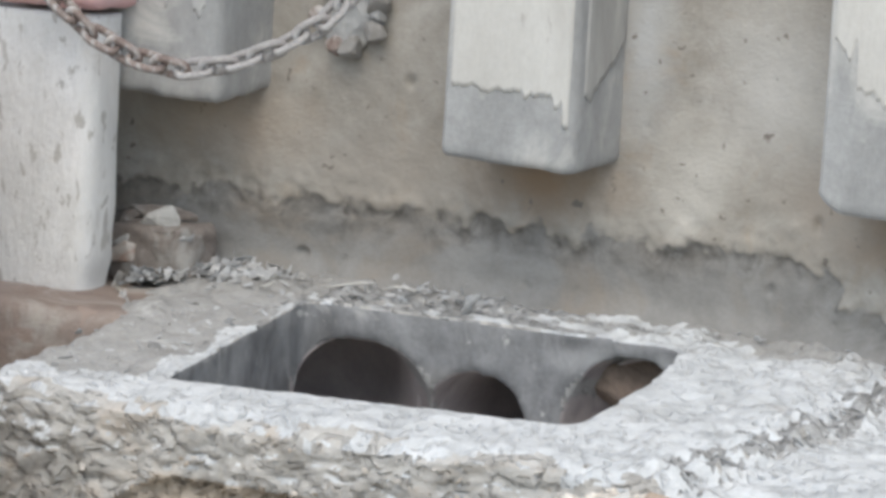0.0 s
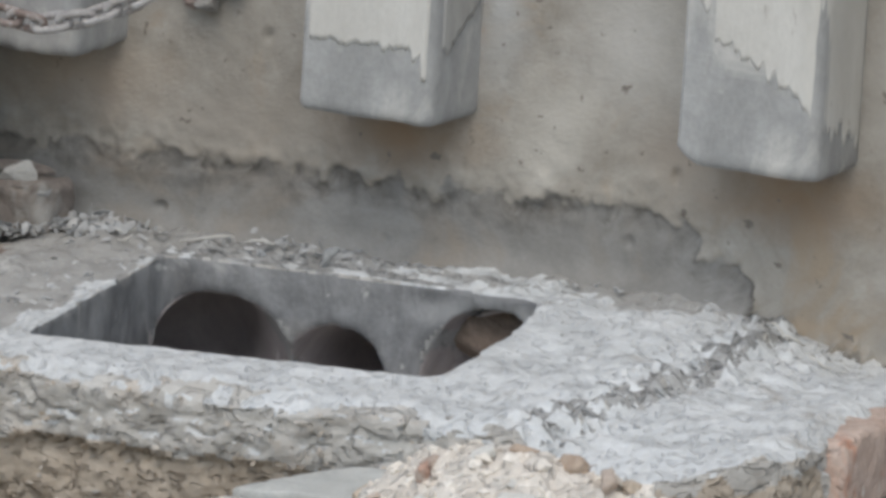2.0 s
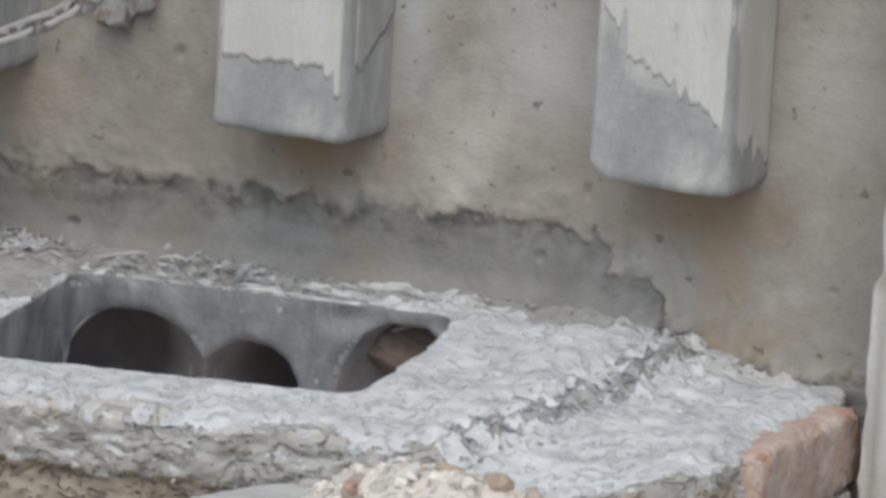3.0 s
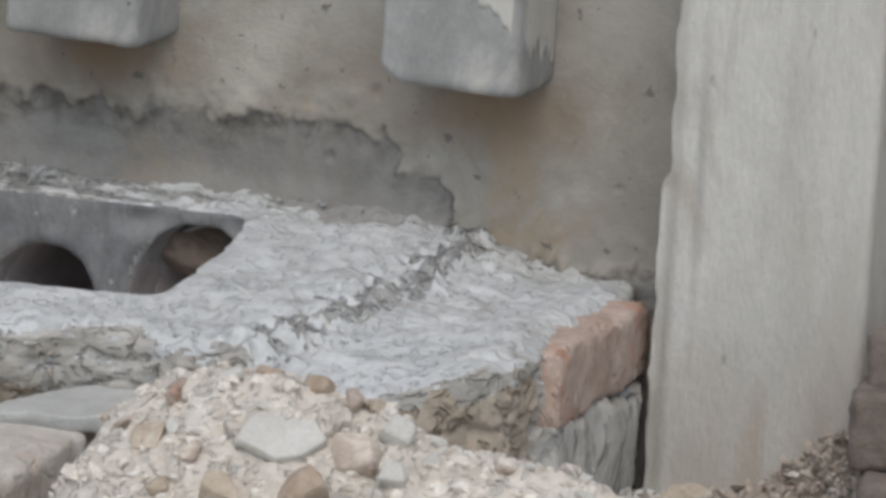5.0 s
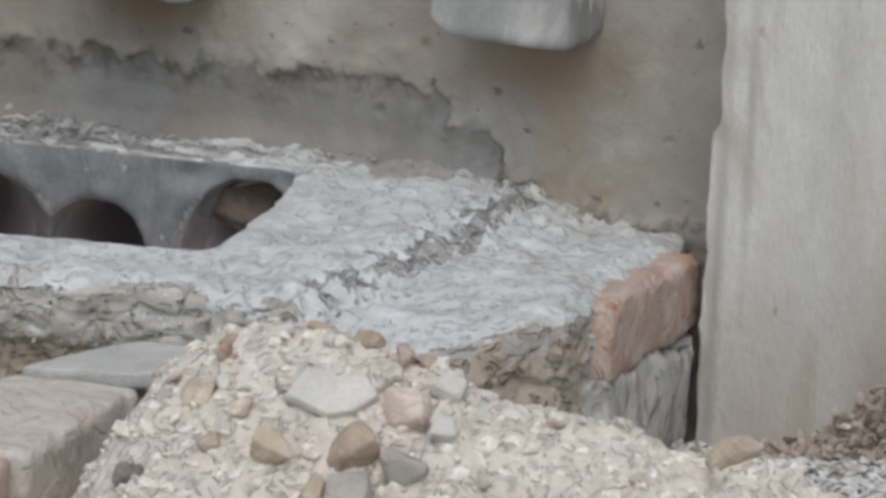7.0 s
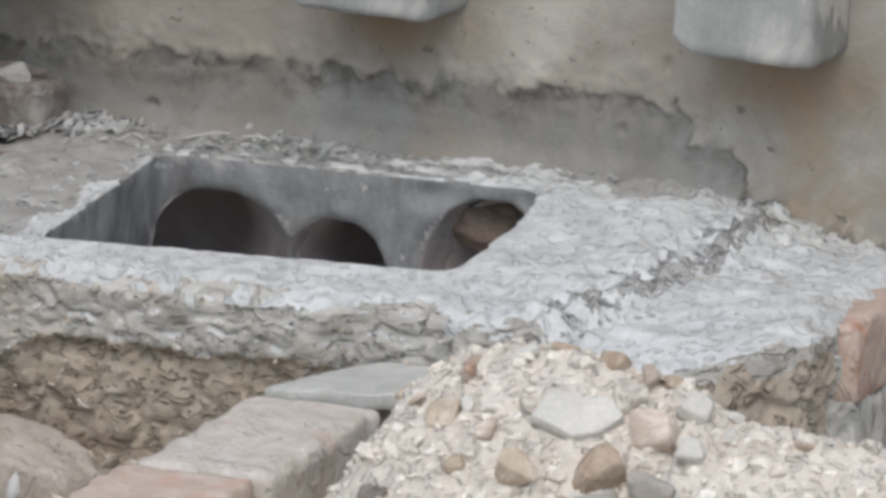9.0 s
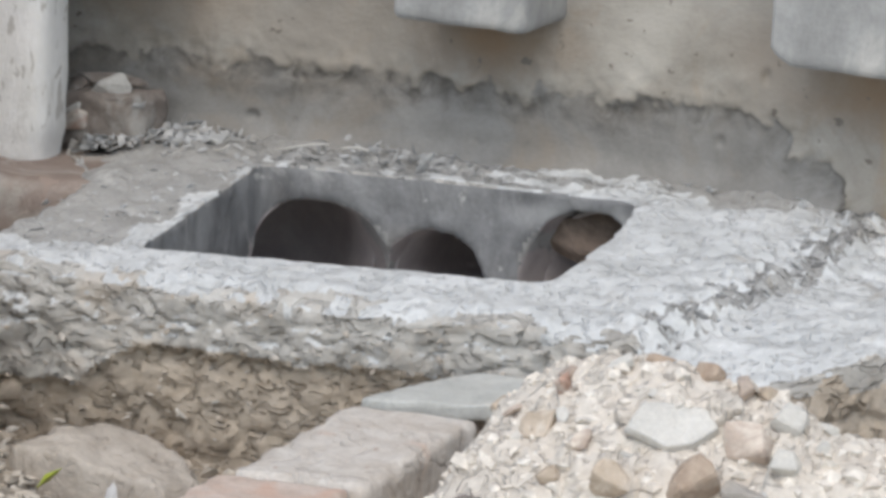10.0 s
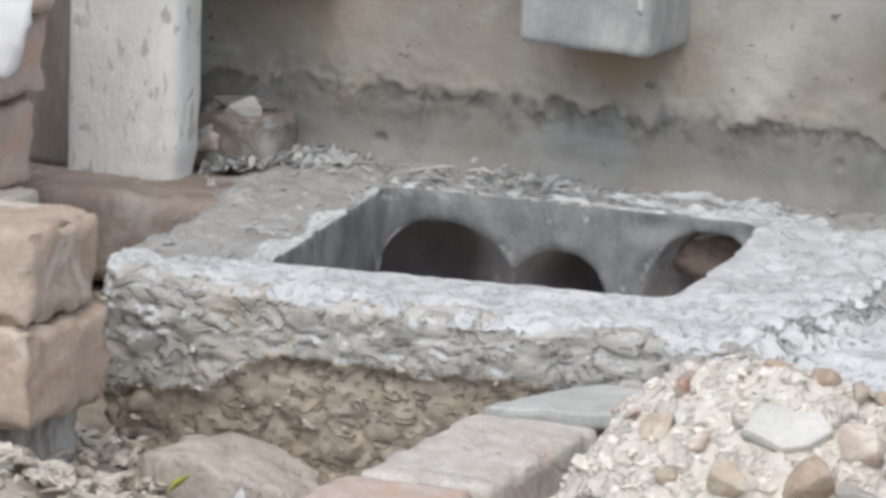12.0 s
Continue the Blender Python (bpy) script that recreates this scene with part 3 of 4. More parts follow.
def pier_mesh():
    path = rounded([(PX0, 0.01), (PX0, PY), (PX1, PY), (PX1, 0.01)], [0, 0.004, 0.010, 0], 4)
    pts = []
    for (ax, ay), (bx, by) in zip(path, path[1:]):
        k = max(1, int(math.hypot(bx - ax, by - ay) / 0.006))
        pts += [(ax + (bx - ax) * i / k, ay + (by - ay) * i / k) for i in range(k)]
    pts.append(path[-1])
    zs = list(np.arange(-0.2, 0.42, 0.008)) + [1.0, 2.8]
    vs = []
    for z in zs:
        for x, y in pts:
            edge = math.exp(-((x - PX0) / 0.016) ** 2) * (1 if z < 0.3 else 0)
            vs.append((x + 0.004 * edge * ragged(z, 3.0) + 0.006 * (z > 0.075) * edge * (z < 0.5), y + 0.0015 * fbm((x * 14, z * 8, 2)) + 0.0035 * edge * noise.noise((z * 30, x * 160, 3)), z))
    n = len(pts)
    fs = [(j * n + i, j * n + i + 1, (j + 1) * n + i + 1, (j + 1) * n + i) for j in range(len(zs) - 1) for i in range(n - 1)]
    return mesh_of("wall_pier", vs, fs, PIER)


tagged(part("wall_pier", pier_mesh()), "smooth pale grey cement rendered pier ending the wall", "pier", kind="structure")


# ---- the masonry chamber ----
def ridge_at(y):
    """Where the torn ridge of mortar crosses the top."""
    return 0.157 - 0.026 * max(0.0, (-0.17 - y) / 0.16) ** 1.3


def top_z(x, y):
    w = min(1.0, max(0.0, (x - 0.09) / 0.16))
    lobe = min(1.0, max(0.0, (x - 0.10) / 0.06)) * min(1.0, max(0.0, (-0.28 - y) / 0.13)) ** 1.4
    past = min(1.0, max(0.0, (x - ridge_at(y) - 0.002) / 0.016)) * min(1.0, max(0.0, (0.29 - x) / 0.07))
    return (1 - w) * (0.012 + 0.086 * y) + w * (-0.019 - 0.02 * y) - 0.024 * lobe - 0.006 * past * past * (3 - 2 * past)


OUTLINE = rounded([(-0.510, 0.02), (-0.500, -0.085), (-0.440, -0.150), (-0.418, -0.215), (-0.414, -0.40), (-0.1, -0.405), (0.12, -0.398), (0.165, -0.408), (0.248, -0.400), (0.294, -0.352), (0.303, -0.28), (0.303, -0.095), (0.286, -0.03), (0.262, 0.02)], [0, 0.03, 0.03, 0.03, 0.02, 0, 0.01, 0.02, 0.03, 0.03, 0.02, 0.03, 0.02, 0], 5)
PIT = rounded([(-0.30, -0.335), (0.014, -0.305), (0.006, -0.15), (-0.012, -0.07), (-0.325, -0.078)], [0.010, 0.016, 0.03, 0.018, 0.014], 6)
chamber = empty("masonry_chamber", "low grey cement masonry chamber with open pit against the wall", "chamber")
solid = new("solid", mesh_of("solid", *prism(OUTLINE, lambda x, y: -0.2, lambda x, y: 0.0), FRONT, smooth=False))
pit = new("pit", mesh_of("pit", *prism(PIT, lambda x, y: -0.135, lambda x, y: 0.08), FRONT, smooth=False))
# pipe mouths: centre, radius, way in
PIPES = [((-0.273, -0.078, -0.072), 0.0530, (-0.62, 0.78, 0.0)), ((-0.179, -0.078, -0.077), 0.0465, (0.06, 0.99, 0.0)), ((-0.053, -0.082, -0.064), 0.0565, (0.25, 0.95, -0.03))]
tools = [pit]
BORES = [(Vector(c) - Vector((0, 0, 0.0055)), r - 0.001, r - 0.001, d, 0.36, 0.13) for c, r, d in PIPES]
for c, r, r2, d, deep, shift in BORES:
    bm = bmesh.new()
    bmesh.ops.create_cone(bm, cap_ends=True, segments=40, radius1=r, radius2=r2, depth=deep)
    turn = Vector(d).to_track_quat("Z", "Y").to_matrix().to_4x4()
    bm.transform(Matrix.Translation(Vector(c) + Vector(d).normalized() * shift) @ turn)
    me = bpy.data.meshes.new("bore")
    bm.to_mesh(me)
    bm.free()
    tools.append(new("bore", me))
for t_ in tools:
    for me in (t_.data, solid.data):
        bm = bmesh.new()
        bm.from_mesh(me)
        bmesh.ops.recalc_face_normals(bm, faces=bm.faces)
        bm.to_mesh(me)
        bm.free()
    cut = solid.modifiers.new("cut", "BOOLEAN")
    cut.operation, cut.solver, cut.object = "DIFFERENCE", "EXACT", t_
rem = solid.modifiers.new("even", "REMESH")
rem.mode, rem.voxel_size = "VOXEL", 0.0034
smo = solid.modifiers.new("soften", "SMOOTH")
smo.factor, smo.iterations = 0.5, 3
me = bake(solid)
for t_ in tools:
    bpy.data.objects.remove(t_)


for v in me.vertices:
    w = min(1.0, max(0.0, (v.co.z + 0.07) / 0.05))
    v.co.z += top_z(v.co.x, v.co.y) * w * w * (3 - 2 * w)
me.update()


def inside_pit(x, y):
    c, n = False, len(PIT)
    for k in range(n):
        (ax, ay), (bx, by) = PIT[k], PIT[k - 1]
        if (ay > y) != (by > y) and x < (bx - ax) * (y - ay) / (by - ay) + ax:
            c = not c
    return c


def hollow_edge(x):
    """Below this line the outer mortar has fallen off the front."""
    return -0.076 + 0.007 * ragged(x, 8.0) - 0.05 * max(0.0, (x - 0.02) / 0.1) - 0.036 * min(1.0, max(0.0, (-0.27 - x) / 0.05))


def pit_far(x, y):
    """Distance from the pit's edge."""
    best = 1.0
    for k in range(len(PIT)):
        (ax, ay), (bx, by) = PIT[k - 1], PIT[k]
        ux, uy = bx - ax, by - ay
        t = max(0.0, min(1.0, ((x - ax) * ux + (y - ay) * uy) / (ux * ux + uy * uy + 1e-12)))
        best = min(best, math.hypot(x - ax - t * ux, y - ay - t * uy))
    return best


normals = [v.normal.copy() for v in me.vertices]
for v, nrm in zip(me.vertices, normals):
    p = v.co.copy()
    x, y, z = p
    outer = y < -0.31 and nrm.z < 0.75 and nrm.y < 0.35 or x > 0.27 or x < -0.39
    if outer and nrm.z < 0.8:
        d = noise.voronoi(p * 46 + Vector((0.4 * noise.noise(p * 40), 0, 0)))[0]
        crack = max(0.0, 1 - (d[1] - d[0]) / 0.22)
        big = noise.voronoi(p * 26)[0]
        bigc = max(0.0, 1 - (big[1] - big[0]) / 0.16)
        off = 0.005 * fbm(p * 14) + 0.0018 * noise.noise(p * 70) - 0.0034 * crack - 0.0042 * bigc + 0.003 * noise.noise(p * 26)
        if nrm.y < -0.4 and z < hollow_edge(x):
            off -= 0.009 + 0.003 * noise.noise(p * 30)
        off -= 0.010 * max(0.0, (-0.10 - z) / 0.07)
        under = min(1.0, max(0.0, (top_z(x, y) - z + 0.006 * noise.noise(p * 30)) / 0.032))
        off += (0.006 * noise.noise(p * 34) + 0.003 * noise.noise(p * 75)) * min(1.0, max(0.0, (-0.33 - x) / 0.05))
        if y < -0.375:
            p.z -= 0.012 * min(1.3, ((-0.375 - y) / 0.03) ** 2) * min(1.0, max(0.0, (0.24 - x) / 0.06)) * (1 - under)
        if x > 0.262:
            p.z -= 0.016 * ((x - 0.262) / 0.04) ** 2 * (1 - under)
        v.co = p + nrm * off * (0.25 + 0.75 * under + 0.4 * min(1.0, max(0.0, (-0.33 - x) / 0.05)) * (1 - under))
    elif nrm.z > 0.5 and z > -0.08:
        off = 0.0024 * fbm(Vector((x * 16, y * 16, 1))) + 0.0018 * fbm(Vector((x * 60, y * 45, 5))) * (1.6 if x > 0.04 else 1.0)
        # a torn ridge of mortar crosses the end of the top
        ridge_x = ridge_at(y) + 0.010 * noise.noise((y * 30, 0, 0))
        g = math.exp(-((x - ridge_x) / 0.030) ** 2) * (1 if x > 0.03 else 0)
        off += g * (0.001 + 0.009 * noise.noise(p * 55) + 0.006 * noise.noise(p * 120))
        if x > ridge_x + 0.02:
            off += 0.0016 * fbm(p * 40)
            if y < -0.3:
                off += 0.002 * noise.noise(p * 35)
        if y > -0.055:
            off += (0.004 * noise.noise(p * 45) + 0.003 * noise.noise(p * 110)) * (1.0 if x < 0.08 else 0.4)
        if x > 0.262:
            off -= 0.016 * ((x - 0.262) / 0.04) ** 2
        if x < -0.42:
            off -= 0.013 * min(1.0, (-0.42 - x) / 0.07)
        if x < -0.30:
            off += 0.004 * fbm(Vector((x * 25, y * 25, 2)))
        # the front rim rounds off
        if y < -0.375 and x < 0.24:
            off -= 0.012 * min(1.3, ((-0.375 - y) / 0.03) ** 2) * min(1.0, (0.24 - x) / 0.06)
            d = noise.voronoi(p * 46 + Vector((0.4 * noise.noise(p * 40), 0, 0)))[0]
            off -= 0.0032 * max(0.0, 1 - (d[1] - d[0]) / 0.25) * min(1.0, (-0.375 - y) / 0.015)
            off += 0.0025 * noise.noise(p * 60) + 0.0035 * noise.noise(p * 32) * min(1.0, max(0.2, (-0.22 - x) / 0.1))
        calm = min(1.0, 0.25 + pit_far(x, y) / 0.018) if y < -0.1 else min(1.0, 0.5 + pit_far(x, y) / 0.03)
        v.co = p + Vector((0, 0, off * calm))
    else:
        v.co = p + nrm * ((0.0030 * fbm(p * 16) + 0.0012 * noise.noise(p * 60)) * min(1.0, max(0.3, (y + 0.30) / 0.15)) + 0.0003 * noise.noise(p * 120))
me.update()
me.materials.clear()
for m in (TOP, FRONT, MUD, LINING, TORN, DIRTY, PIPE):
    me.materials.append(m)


def in_bore(p, nrm):
    """True on the wall of a pipe's bore, past its rounded lip."""
    for c, r, d in PIPES:
        d = Vector(d).normalized()
        q = p - Vector(c) + Vector((0, 0, 0.0055))
        s = q.dot(d)
        out = q - d * s
        if s > -0.03 and out.length < r + 0.006 and (nrm.dot(out.normalized()) < -0.72 or s > 0.05):
            return True
    return False


def on_lip(p):
    """True on the thin rim of mortar round a pipe's mouth, and on the seam between the first two pipes."""
    if abs(p.x + 0.2265) < 0.0045 + 0.003 * noise.noise(p * 70) and p.z < -0.045 and p.y > -0.095:
        return True
    for c, r, d in (PIPES[0], PIPES[2]):
        d = Vector(d).normalized()
        q = p - Vector(c) + Vector((0, 0, 0.0055))
        out = (q - d * q.dot(d)).length - r
        if -0.001 < out < 0.0028 + 0.0015 * noise.noise(p * 60) and q.z > 0.018:
            return True
    return False


index = []
for f in me.polygons:
    x, y, z = f.center
    nrm = f.normal
    if y > -0.12 and z < -0.004 and on_lip(f.center):
        index.append(5)
        continue
    if y > -0.14 and z < -0.006 and in_bore(f.center, nrm):
        index.append(6)
        continue
    wob = 0.35 * noise.noise(f.center * 45)
    ridge_x = ridge_at(y) + 0.010 * noise.noise((y * 30, 0, 0))
    torn = math.exp(-((x - ridge_x) / 0.026) ** 2) + 0.8 * noise.noise(f.center * 60)
    # Unseen pit floor takes the pale top colour, to bounce light into the pipes.
    if inside_pit(x, y) and z < -0.11 and nrm.z > 0.8:
        index.append(0)
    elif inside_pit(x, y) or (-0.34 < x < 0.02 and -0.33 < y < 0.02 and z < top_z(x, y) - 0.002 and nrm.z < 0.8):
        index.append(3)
    elif x > 0.14 and y < -0.3 and z < top_z(x, y) - 0.022:
        index.append(2)
    elif x > 0.16 and nrm.z < 0.55 and y < -0.3:
        index.append(2 if z < -0.05 + 0.03 * noise.noise((x * 25, y * 25, z * 25)) else 1)
    elif nrm.z > 0.6 and z > -0.035 and x > 0.03 and torn > 0.75 and y < -0.005:
        index.append(4)
    elif nrm.z > 0.1 and z > -0.020 and -0.15 < x < 0.02 and y > -0.100 and noise.noise((x * 14, y * 90, z * 60)) > 0.22 - 0.3 * max(0.0, (x + 0.16) / 0.16):
        index.append(0)
    elif nrm.z > 0.35 and z > -0.075 and -0.33 < x < 0.0 and y > -0.092 and noise.noise((x * 26, y * 60, 3)) + 0.5 * noise.noise((x * 70, y * 110, 8)) > -0.18 + 0.35 * max(0.0, (x + 0.12) / 0.12):
        index.append(4)
    elif nrm.z > 0.45 and z > -0.075 and (x + 0.03 * noise.noise((x * 22, y * 22, 3)) < -0.325 and y > -0.34 + 0.03 * noise.noise((x * 30, 1, 1)) or y > -0.045 + 0.05 * noise.noise((x * 25, y * 25, 6)) and x < 0.1):
        index.append(5)
    elif nrm.z > 0.45 + wob and z > -0.075:
        index.append(1 if y < -0.388 + 0.012 * noise.noise((x * 14, 5, 0)) and x < 0.13 and noise.noise((x * 42, y * 60, z * 60)) > 0.0 else 0)
    elif z > top_z(x, y) - 0.005 + 0.016 * noise.noise((x * 30, 0, z * 30)) + 0.012 * noise.noise((x * 85, 1, z * 85)) and y < -0.3 and -0.345 + 0.03 * noise.noise((z * 60, 2, 2)) < x < 0.12:
        index.append(0)
    elif z < hollow_edge(x) + 0.003 and y < -0.3:
        index.append(2)
    else:
        index.append(1)
me.polygons.foreach_set("material_index", index)
me.polygons.foreach_set("use_smooth", [True] * len(me.polygons))
solid.name, me.name = "body", "body"
solid.parent = chamber

for c, r, d in PIPES:
    vs, n = [], 40
    d = Vector(d).normalized()
    turn = d.to_track_quat("Z", "Y").to_matrix()
    PROFILE = ((0.012, r + 0.0015), (0.008, r - 0.0005), (0.012, r - 0.003), (0.10, r - 0.003), (0.125, r * 0.88), (0.142, r * 0.68), (0.152, r * 0.40), (0.155, r * 0.12))
    for s, rr in PROFILE:
        for k in range(n):
            a = 2 * math.pi * k / n
            vs.append(Vector(c) + d * (s + 0.02) + turn @ Vector((math.cos(a) * rr, math.sin(a) * rr, 0)))
    rings = len(PROFILE)
    fs = [(j * n + k, j * n + (k + 1) % n, (j + 1) * n + (k + 1) % n, (j + 1) * n + k) for j in range(rings - 1) for k in range(n)]
    fs.append(tuple(range((rings - 1) * n, rings * n)))
    pipe_me = mesh_of("pipe", vs, fs, PIPE)
    part("pipe", pipe_me, chamber, "short dark stained clay pipe set in the chamber")

# end bricks that show where the mortar has fallen
part("brick", block_mesh("end_brick", (0.05, 0.222, 0.058), END_BRICK, 3, 0.005, 0.0035, 0.003, 0.007), chamber, "bare red end brick dusted with mortar",
     pose(0.2875, -0.184, -0.0815, -0.5, 0, 0))
part("brick", block_mesh("low_brick", (0.10, 0.23, 0.095), SMEARED, 5, 0.007, 0.010, 0.0065, 0.010), chamber, "lower end brick coated in pale mortar",
     pose(0.263, -0.190, -0.172, -2, 0, 0))

fill_v, fill_f = slab_box(0.296, 0.324, -0.075, 0.0, -0.2, -0.030)
part("joint", mesh_of("joint", fill_v, fill_f, KEYED, smooth=False), chamber, "rough cement joint beside the pier")

# crumbs clinging to the front and lying along the rim
pts = []
while len(pts) < 260:
    x, z = rng.uniform(-0.41, 0.2), rng.uniform(-0.165, -0.03)
    pts.append((x, -0.405 + (0.011 if z < hollow_edge(x) else 0.0) + rng.uniform(-0.002, 0.004), z))
tagged(part("mortar_debris", scatter("mortar_debris", pts, rng.gamma(3.0, 0.0017, len(pts)), CRUMBS, 0.4, 0.5), chamber, "crumbling lumps of mud mortar on the front"), kind="stuff")

# ---- three hanging wall boxes: square cement chutes, whitewashed above ----
BOX_W, BOX_Y = 0.107, -0.080


def chute_core(seed, bottom, width=BOX_W):
    """Three faces and the underside of a box on the wall, with softened arrises."""
    path = rounded([(-width / 2, 0.004), (-width / 2 - 0.001, BOX_Y), (width / 2, BOX_Y), (width / 2 + 0.004, 0.004)], [0, 0.004, 0.013, 0], 5)
    pts = []
    for (ax, ay), (bx, by) in zip(path, path[1:]):
        k = max(1, int(math.hypot(bx - ax, by - ay) / 0.005))
        pts += [(ax + (bx - ax) * i / k, ay + (by - ay) * i / k) for i in range(k)]
    pts.append(path[-1])
    zs = [bottom + v for v in (0.0, 0.002, 0.005, 0.010)] + list(np.arange(bottom + 0.015, 0.46, 0.006))
    vs = []
    for j, z in enumerate(zs):
        inset = (0.0025, 0.001, 0.0, 0.0)[j] if j < 4 else 0.0
        for x, y in pts:
            low = (0.0012 if seed < 9 else 0.004) * noise.noise((x * 25, y * 25, seed)) + (0.0007 if seed < 9 else 0.003) * noise.noise((x * 70, y * 70, seed)) if j < 4 else 0.0
            flare = 1 + 0.012 * math.exp(-(z - bottom) / 0.05)
            k = 1 - inset / (width / 2)
            yy = y * k * flare if y < -0.01 else y
            bump = 0.0006 * fbm((x * 25 + seed, z * 25, y * 25))
            low -= (0.038 * (x + width / 2) * min(1.0, -y / 0.075)) * max(0.0, 1 - (z - bottom) / 0.06)
            low += 0.55 * max(0.0, -width / 2 + 0.016 - x) ** 2 / 0.016 * max(0.0, 1 - (z - bottom) / 0.03) * (1.0 if seed == 5 else 0.0)
            vs.append((x * k * flare, yy + bump, z + low))
    n = len(pts)
    fs = [(j * n + i, j * n + i + 1, (j + 1) * n + i + 1, (j + 1) * n + i) for j in range(len(zs) - 1) for i in range(n - 1)]
    fs += [tuple(range(n - 1, -1, -1)), tuple(range((len(zs) - 1) * n, len(zs) * n))]
    return mesh_of("core", vs, fs, CORBEL)


def chute_coat(seed, edge, amount, x0=-0.5, x1=0.46, mat=COAT, wrap=None):
    """The whitewash on the front: a thin skin with a ragged lower edge; wrap gives its edge where it runs on round the corner along the side."""
    line = [(x, BOX_Y, 0.0, -1.0) for x in np.linspace(BOX_W * x0 + 0.003, BOX_W / 2 - 0.013 if wrap else BOX_W * x1, 80)]
    if wrap:
        line += [(BOX_W / 2 - 0.013 + 0.013 * math.sin(a), BOX_Y + 0.013 - 0.013 * math.cos(a), math.sin(a), -math.cos(a)) for a in np.linspace(0.12, math.pi / 2, 10)]
        line += [(BOX_W / 2 + 0.004 * (y - BOX_Y) / -BOX_Y, y, 1.0, 0.0) for y in np.linspace(BOX_Y + 0.015, -0.003, 45)]
    vs, rows_, n = [], 26, len(line)
    for j in range(rows_):
        for k, (x, y, nx, ny) in enumerate(line):
            s = x + (y - BOX_Y)
            e = (edge(x) if nx < 0.5 else min(edge(x), wrap(y))) + amount * (ragged(s * 2.2, seed) + 0.45 * noise.noise((s * 90, seed, 3)) + 0.25 * noise.noise((s * 260, seed, 5)))
            t = (j - 1) / (rows_ - 2)
            z = e + max(0, t) ** 1.3 * (0.46 - e)
            out = -0.002 if j == 0 else 0.0006 - 0.0003 * fbm((s * 30, z * 18, seed))
            out += 0.012 * math.exp(-(z - 0.12) / 0.05) * abs(x if nx > 0.5 else y) - (0.004 if k in (0, n - 1) else 0.0)
            vs.append((x + nx * out, y + ny * out, z))
    fs = [(j * n + i, j * n + i + 1, (j + 1) * n + i + 1, (j + 1) * n + i) for j in range(rows_ - 1) for i in range(n - 1)]
    return mesh_of("whitewash", vs, fs, mat)


def chute_side(seed, low, mat, width=BOX_W):
    """The wash that runs round the corner and down the side, thin and ragged."""
    ys = np.linspace(BOX_Y + 0.014, -0.004, 40)
    vs, rows_ = [], 24
    for j in range(rows_):
        for y in ys:
            e = low(y) + 0.012 * ragged(y * 2.5, seed) + 0.006 * noise.noise((y * 160, seed, 3))
            t = max(0, j - 1) / (rows_ - 2)
            z = e + t ** 1.3 * (0.46 - e)
            x = width / 2 + 0.004 * (y - BOX_Y) / -BOX_Y + 0.0016 + 0.0005 * fbm((y * 30, z * 18, seed)) - (0.004 if j == 0 or y in (ys[0], ys[-1]) else 0.0)
            vs.append((x * (1 + 0.012 * math.exp(-(z - 0.12) / 0.05)), y, z))
    n = len(ys)
    fs = [(j * n + i, j * n + i + 1, (j + 1) * n + i + 1, (j + 1) * n + i) for j in range(rows_ - 1) for i in range(n - 1)]
    return mesh_of("side_wash", vs, fs, mat)


def chute(label, x, bottom, edge, amount, seed, width=BOX_W, coat=(-0.5, 0.46), side=None):
    ob = empty("wall_chute", label, "chute", "boxed chutes on the wall", (x, 0, 0))
    core = part("core", chute_core(seed, bottom, width), ob, "grey cement")
    if edge:
        part("whitewash", chute_coat(seed, edge, amount, *coat), core, "flaking cream whitewash")
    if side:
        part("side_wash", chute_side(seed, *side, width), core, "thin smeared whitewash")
    return ob


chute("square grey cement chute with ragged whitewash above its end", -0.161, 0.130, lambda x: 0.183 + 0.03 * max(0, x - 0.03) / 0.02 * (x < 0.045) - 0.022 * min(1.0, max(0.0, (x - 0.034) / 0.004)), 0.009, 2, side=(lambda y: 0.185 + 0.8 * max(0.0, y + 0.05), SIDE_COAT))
chute("square grey cement chute with deeply flaked whitewash", 0.147, 0.122, lambda x: 0.215 - 0.75 * max(0, x + 0.02) + 0.03 * (x < -0.03), 0.020, 5, coat=(-0.5, 0.46, COAT, lambda y: 0.158 - 0.2 * (y + 0.066)))
chute("grey cement chute with broken lip and faint whitewash", -0.468, 0.153, lambda x: 0.232 if x > 0.005 else 0.40, 0.03, 9, 0.112, (0.0, 0.40, THIN_COAT))

# ---- the white post with its pink cap, and the chain ----
post = empty("wall_post", "white limewashed square post with chipped dark pits", "post")


